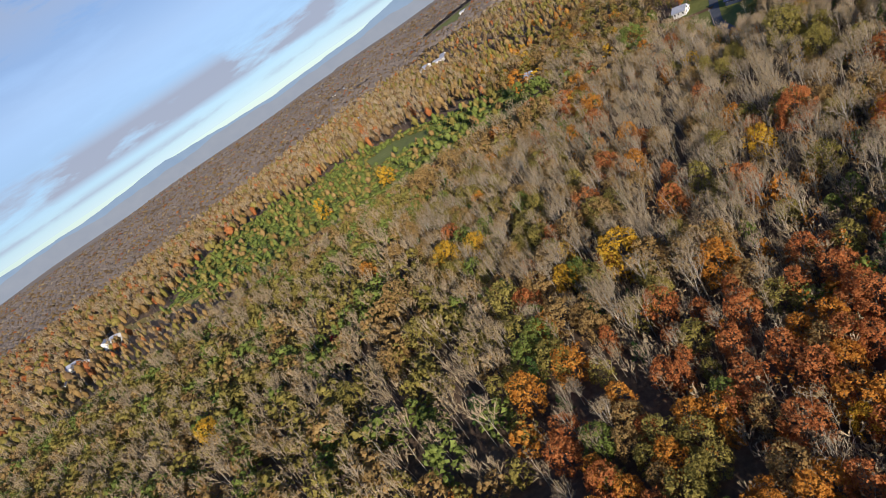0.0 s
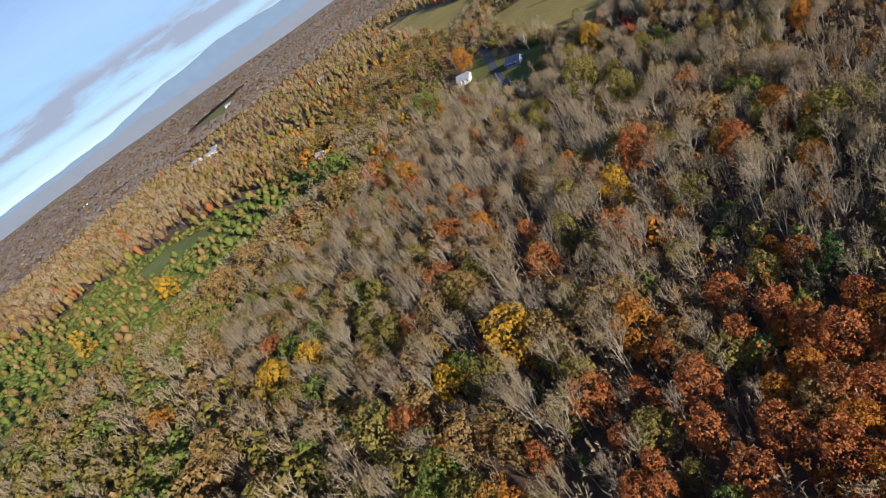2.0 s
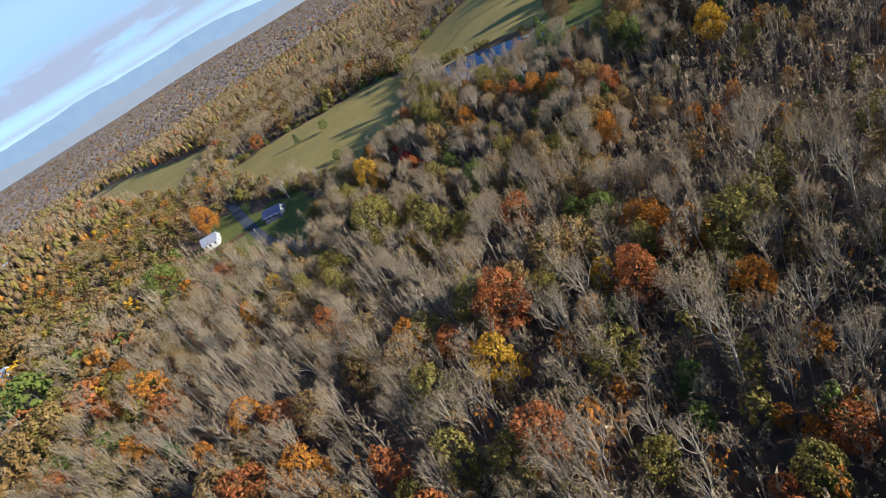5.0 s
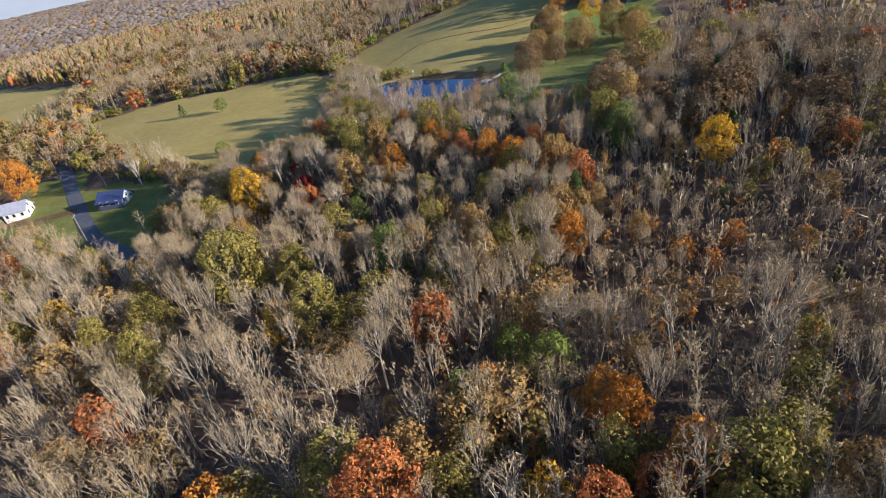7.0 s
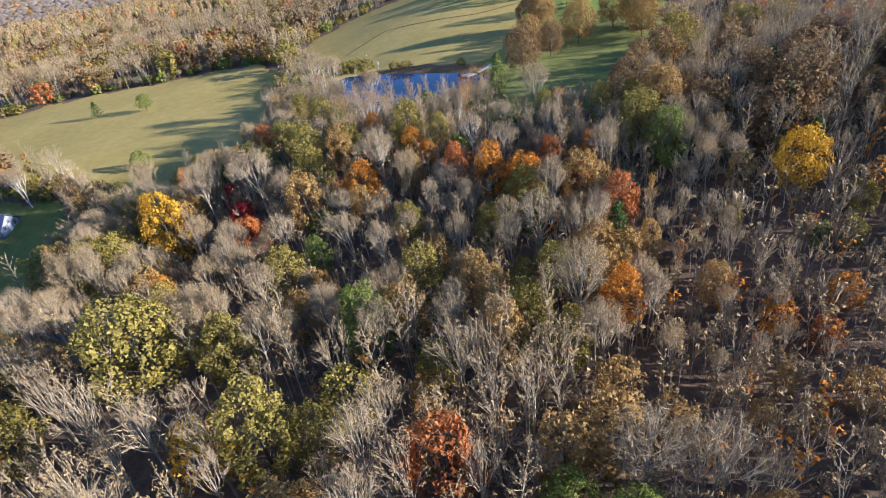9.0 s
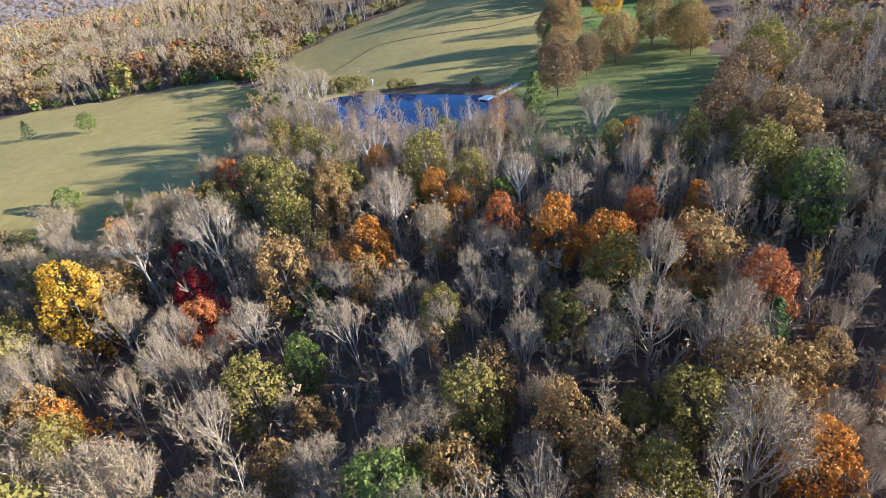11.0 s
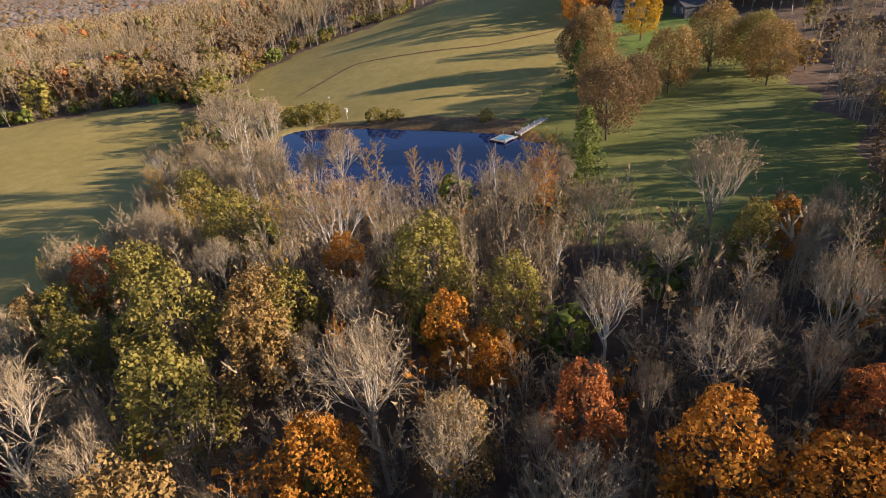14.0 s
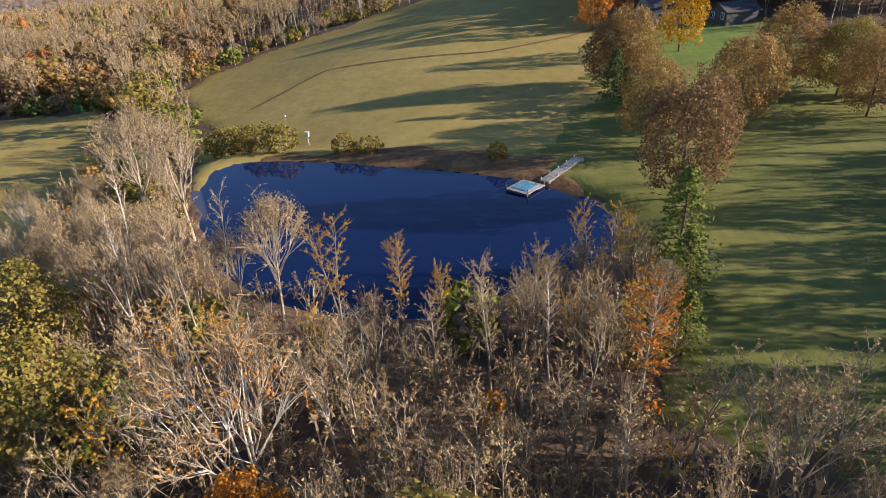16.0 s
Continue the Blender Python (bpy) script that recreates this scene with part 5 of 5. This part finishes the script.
def house(x, y, turn, w, d, wall_h, roof_h, wall, roof, label, porch=0.0, chimney=True, detail=True, lift=0.0):
    """Gabled house: its gables face along its own y, x is its width."""
    base = new("house")
    base.matrix_world = Matrix.Translation((x, y, float(gz(x, y)) + lift)) @ Matrix.Rotation(radians(turn), 4, "Z")
    bm = bmesh.new()
    pts = [(-w / 2, -1.5), (w / 2, -1.5), (w / 2, wall_h), (0, wall_h + roof_h), (-w / 2, wall_h)]
    a = [bm.verts.new((p, -d / 2, q)) for p, q in pts]
    b = [bm.verts.new((p, d / 2, q)) for p, q in pts]
    bm.faces.new(a)
    bm.faces.new(b[::-1])
    for i in range(5):
        bm.faces.new((a[i], b[i], b[(i + 1) % 5], a[(i + 1) % 5]))
    bmesh.ops.recalc_face_normals(bm, faces=bm.faces)
    part("wall", bm, wall, base)
    for sgn in (-1, 1):
        bm = bmesh.new()
        o, t = 0.45, 0.14
        sl = roof_h / (w / 2)
        ex, ez = sgn * (w / 2 + o), wall_h - o * sl
        q = [(0, wall_h + roof_h + 0.03), (ex, ez + 0.03), (ex, ez + 0.03 + t), (0, wall_h + roof_h + 0.03 + t)]
        a = [bm.verts.new((p, -d / 2 - o, z)) for p, z in q]
        b = [bm.verts.new((p, d / 2 + o, z)) for p, z in q]
        bm.faces.new(a)
        bm.faces.new(b)
        for i in range(4):
            bm.faces.new((a[i], b[i], b[(i + 1) % 4], a[(i + 1) % 4]))
        bmesh.ops.recalc_face_normals(bm, faces=bm.faces)
        part("roof", bm, roof, base)
    spots = [(p, 1.0) for p in (-w * 0.27, w * 0.27)] + ([(0.0, wall_h + 0.1)] if roof_h > 2 else [])
    if not detail:
        spots = spots[:2]
    for sgn in (-1, 1):
        for p, z in spots:
            win = part("window", boxed(p - 0.55, p + 0.55, sgn * (d / 2 + 0.03) - 0.05, sgn * (d / 2 + 0.03) + 0.05, z - 0.05, z + 1.35), M["trim"], base)
            for u_ in (-0.25, 0.25):
                part("pane", boxed(p + u_ - 0.2, p + u_ + 0.2, sgn * (d / 2 + 0.085) - 0.01, sgn * (d / 2 + 0.085) + 0.01, z + 0.06, z + 1.24), M["pane"], win)
    if detail:
        for sgn in (-1, 1):
            for p in (-d * 0.3, d * 0.05, d * 0.33):
                win = part("window", boxed(sgn * (w / 2 + 0.03) - 0.05, sgn * (w / 2 + 0.03) + 0.05, p - 0.5, p + 0.5, 0.95, 2.2), M["trim"], base)
                part("pane", boxed(sgn * (w / 2 + 0.085) - 0.01, sgn * (w / 2 + 0.085) + 0.01, p - 0.4, p + 0.4, 1.05, 2.1), M["pane"], win)
        part("door", boxed(-0.48, 0.48, -d / 2 - 0.07, -d / 2 + 0.03, 0.1, 2.15, bevel=0.02), M["trim"], base)
    if porch:
        part("porch_deck", boxed(-w / 2 + 0.3, w / 2 - 0.3, -d / 2 - porch, -d / 2 - 0.06, -0.4, 0.08), M["plank"], base)
        for p in (-w / 2 + 0.45, 0, w / 2 - 0.45):
            part("porch_post", post(bmesh.new(), p, -d / 2 - porch + 0.15, 0.08, 2.4, 0.08), M["trim"], base)
        part("porch_roof", boxed(-w / 2 + 0.1, w / 2 - 0.1, -d / 2 - porch - 0.2, -d / 2 - 0.06, 2.4, 2.55), roof, base)
    if chimney:
        part("chimney", boxed(w * 0.2, w * 0.2 + 0.7, -0.35, 0.35, wall_h, wall_h + roof_h + 0.7, bevel=0.03), M["brick"], base)
    return tagged(base, label, "house")


blue_house = house(189, 254.5, 12, 6.4, 8.2, 2.0, 2.3, M["shaded_wall"], M["blue_roof"], "pale blue-grey gabled house with a blue-grey roof in a shaded yard", chimney=False)
# paler panel over the south gable, added to look sunlit
bm = bmesh.new()
gable = [bm.verts.new(p) for p in ((-3.1, -4.13, 0.1), (3.1, -4.13, 0.1), (3.1, -4.13, 1.95), (0, -4.13, 4.15), (-3.1, -4.13, 1.95))]
bmesh.ops.extrude_face_region(bm, geom=[bm.faces.new(gable)])
bmesh.ops.translate(bm, verts=gable, vec=(0, 0.03, 0))
part("sunlit_gable", bm, M["grey_wall"], blue_house, "pale grey gable panel coloured as if sunlit")
house(184.5, 291, 28, 5.4, 7.2, 2.8, 2.2, M["white_wall"], M["pale_roof"], "small white gabled house with a pale roof among trees")
house(335.5, 117.2, 12, 5.8, 7.6, 3.3, 2.5, M["grey_wall"], M["brown_roof"], "blue-grey house with a dark roof at the lawn's edge", lift=0.3)
house(333, 101, 20, 6.0, 8.0, 2.6, 1.6, M["brown_roof"], M["brown_roof"], "low dark outbuilding under the trees", chimney=False, detail=False)
for x, y, t_, w_, d_ in HAMLET:
    house(x, y, t_, w_, d_, 3.4, 2.2, M["white_wall"], M["pale_roof"], "far white house with a pale roof among woods", chimney=False, detail=False, lift=1.5)


def ribbon(name, pts, width, m, label, lift=0.26, step=2.0):
    P = np.array(pts, float)
    seg = np.r_[0, np.cumsum(np.hypot(*np.diff(P, axis=0).T))]
    t_ = np.arange(0, seg[-1], step)
    c = np.stack([np.interp(t_, seg, P[:, 0]), np.interp(t_, seg, P[:, 1])], -1)
    for _ in range(4):
        c[1:-1] = (c[:-2] + 2 * c[1:-1] + c[2:]) / 4
    d = np.gradient(c, axis=0)
    d /= np.linalg.norm(d, axis=1)[:, None]
    nrm = np.stack([-d[:, 1], d[:, 0]], -1)
    offs = np.linspace(-0.5, 0.5, 5) * width
    v = np.concatenate([np.c_[c + nrm * o, gz(*(c + nrm * o).T) + lift] for o in offs])
    n_ = len(c)
    i, j = np.meshgrid(np.arange(4), np.arange(n_ - 1), indexing="ij")
    b_ = (i * n_ + j).ravel()
    return tagged(new(name, mesh_from(name, v, np.stack([b_, b_ + 1, b_ + n_ + 1, b_ + n_], -1), [m], smooth=True)), label, "road", kind="structure")


ribbon("road", [(158, 205), (163, 228), (172, 249), (184, 265), (199, 283), (222, 310), (262, 345), (300, 372), (380, 430)], 4.4, M["asphalt"], "narrow worn asphalt lane past the houses")
ribbon("drive", [(186, 268), (180, 284), (181, 310), (183, 335), (170, 370)], 3.0, M["bank"], "bare earth driveway beside the white house", 0.3)
ribbon("track", [(300, 203), (321, 193), (320, 174), (319, 156), (328, 137), (345, 118)], 0.9, M["bank"], "faint worn mowing track across the meadow", 0.18)


def utility_pole(x, y, h, turn):
    base = new("utility_pole")
    base.matrix_world = Matrix.Translation((x, y, float(gz(x, y)))) @ Matrix.Rotation(radians(turn), 4, "Z")
    part("pole", post(bmesh.new(), 0, 0, -0.5, h, 0.15), M["wood_pole"], base)
    part("crossarm", boxed(-1.1, 1.1, -0.06, 0.06, h - 0.7, h - 0.56), M["wood_pole"], base)
    for p in (-0.95, 0, 0.95):
        part("insulator", post(bmesh.new(), p, 0, h - 0.56, h - 0.34, 0.07), M["white_paint"], base)
    return tagged(base, "weathered wooden utility pole beside the lane", "pole")


utility_pole(170.5, 249.5, 8.5, 30)
utility_pole(203, 291, 8.5, 40)

# light pole and nest box by the water
lp = new("light_pole")
lp.location = (277, 186.5, float(gz(277, 186.5)))
part("pole", post(bmesh.new(), 0, 0, -0.3, 4.1, 0.055), M["plank"], lp)
part("lamp_head", boxed(-0.12, 0.3, -0.12, 0.12, 4.1, 4.32, bevel=0.04), M["white_paint"], lp)
tagged(lp, "slim white light pole standing in the meadow", "pole")
nb_ = new("nest_box")
nb_.location = (273.5, 182, float(gz(273.5, 182)))
part("post", post(bmesh.new(), 0, 0, -0.3, 1.5, 0.06), M["white_paint"], nb_)
part("box", boxed(-0.24, 0.24, -0.24, 0.24, 1.5, 2.2, bevel=0.03), M["white_paint"], nb_)
part("roof", boxed(-0.32, 0.32, -0.32, 0.32, 2.2, 2.28, bevel=0.02), M["white_paint"], nb_)
tagged(nb_, "white nest box on a short post near the pond", "nest box")
gb = new("feed_bin")
gb.location = (314.5, 252.5, float(gz(314.5, 252.5)))
part("body", boxed(-0.75, 0.75, -0.75, 0.75, 0.1, 1.7, bevel=0.12), M["green_paint"], gb)
part("lid", boxed(-0.82, 0.82, -0.82, 0.82, 1.7, 1.9, bevel=0.06), M["green_paint"], gb)
for px, py in ((-0.6, -0.6), (0.6, -0.6), (-0.6, 0.6), (0.6, 0.6)):
    part("leg", post(bmesh.new(), px, py, -0.1, 0.12, 0.08), M["wood_pole"], gb)
tagged(gb, "bright green bin at the far corner of the field", "bin")

# floating dock
dk = new("dock")
dk.matrix_world = Matrix.Translation((252.8, 149.2, 0.0)) @ Matrix.Rotation(radians(-37), 4, "Z")
for px in (-1.2, 1.2):
    part("float", boxed(px - 0.45, px + 0.45, -1.4, 1.4, -0.25, 0.22, bevel=0.08), M["brown_roof"], dk)
for q in range(12):
    part("plank", boxed(-1.75, 1.75, -1.55 + q * 0.26, -1.55 + q * 0.26 + 0.235, 0.24, 0.30), M["plank"], dk)
# thin blue sheet over the middle of the planks
part("mat", boxed(-1.1, 1.2, -1.0, 1.1, 0.305, 0.36, bevel=0.02), M["blue_deck"], dk, "flat blue deck top")
for px, py in ((-1.65, -1.45), (1.65, -1.45), (-1.65, 1.45), (1.65, 1.45)):
    part("post", post(bmesh.new(), px, py, -0.8, 0.85, 0.07), M["wood_pole"], dk)
tagged(dk, "small floating dock of grey planks with a blue top", "dock")
p0, p1 = Vector((253.9, 147.0)), Vector((259.9, 142.3))
gw = new("gangway")
ln = (p1 - p0).length
gw.matrix_world = Matrix.Translation((p0.x, p0.y, 0.42)) @ Matrix.Rotation(math.atan2(p1.y - p0.y, p1.x - p0.x), 4, "Z") @ Matrix.Rotation(-math.atan2(float(gz(p1.x, p1.y)) + 0.45 - 0.42, ln), 4, "Y")
for sy in (-0.55, 0.55):
    part("beam", boxed(0, ln, sy - 0.05, sy + 0.05, -0.12, 0.04), M["wood_pole"], gw)
for q in range(int(ln / 0.3)):
    part("plank", boxed(q * 0.3, q * 0.3 + 0.27, -0.65, 0.65, 0.045, 0.095), M["plank"], gw)
for q in range(5):
    for sy in (-0.6, 0.6):
        part("post", post(bmesh.new(), 0.3 + q * (ln - 0.6) / 4, sy, -0.9, 0.35, 0.06), M["white_paint"], gw)
tagged(gw, "long weathered plank gangway from the shore to the dock", "gangway")


# garden bed of dry ornamental grass on the upper lawn
gb = new("garden_bed")
gb.matrix_world = Matrix.Translation((318.2, 121.0, float(gz(318.2, 121.0)) + 0.12)) @ Matrix.Rotation(radians(8), 4, "Z")
part("soil", boxed(-0.9, 0.9, -4.2, 4.2, -0.3, 0.16, bevel=0.06), M["litter"], gb)
rng = np.random.default_rng(77)
for q in range(9):
    bm = bmesh.new()
    cx, cy = rng.uniform(-0.5, 0.5), -3.7 + q * 0.92
    for e in range(46):
        a_, r_, h_ = rng.uniform(0, 6.28), rng.uniform(0.1, 0.55), rng.uniform(0.5, 1.05)
        b0 = Vector((cx + 0.12 * math.cos(a_), cy + 0.12 * math.sin(a_), 0.14))
        side = Vector((-math.sin(a_), math.cos(a_), 0)) * 0.03
        bm.faces.new([bm.verts.new(b0 + side), bm.verts.new(b0 - side), bm.verts.new(b0 + Vector((r_ * math.cos(a_), r_ * math.sin(a_), h_)))])
    part("grass_clump", bm, M["tan"], gb)
tagged(gb, "narrow garden bed planted with dry tan ornamental grass", "garden bed")
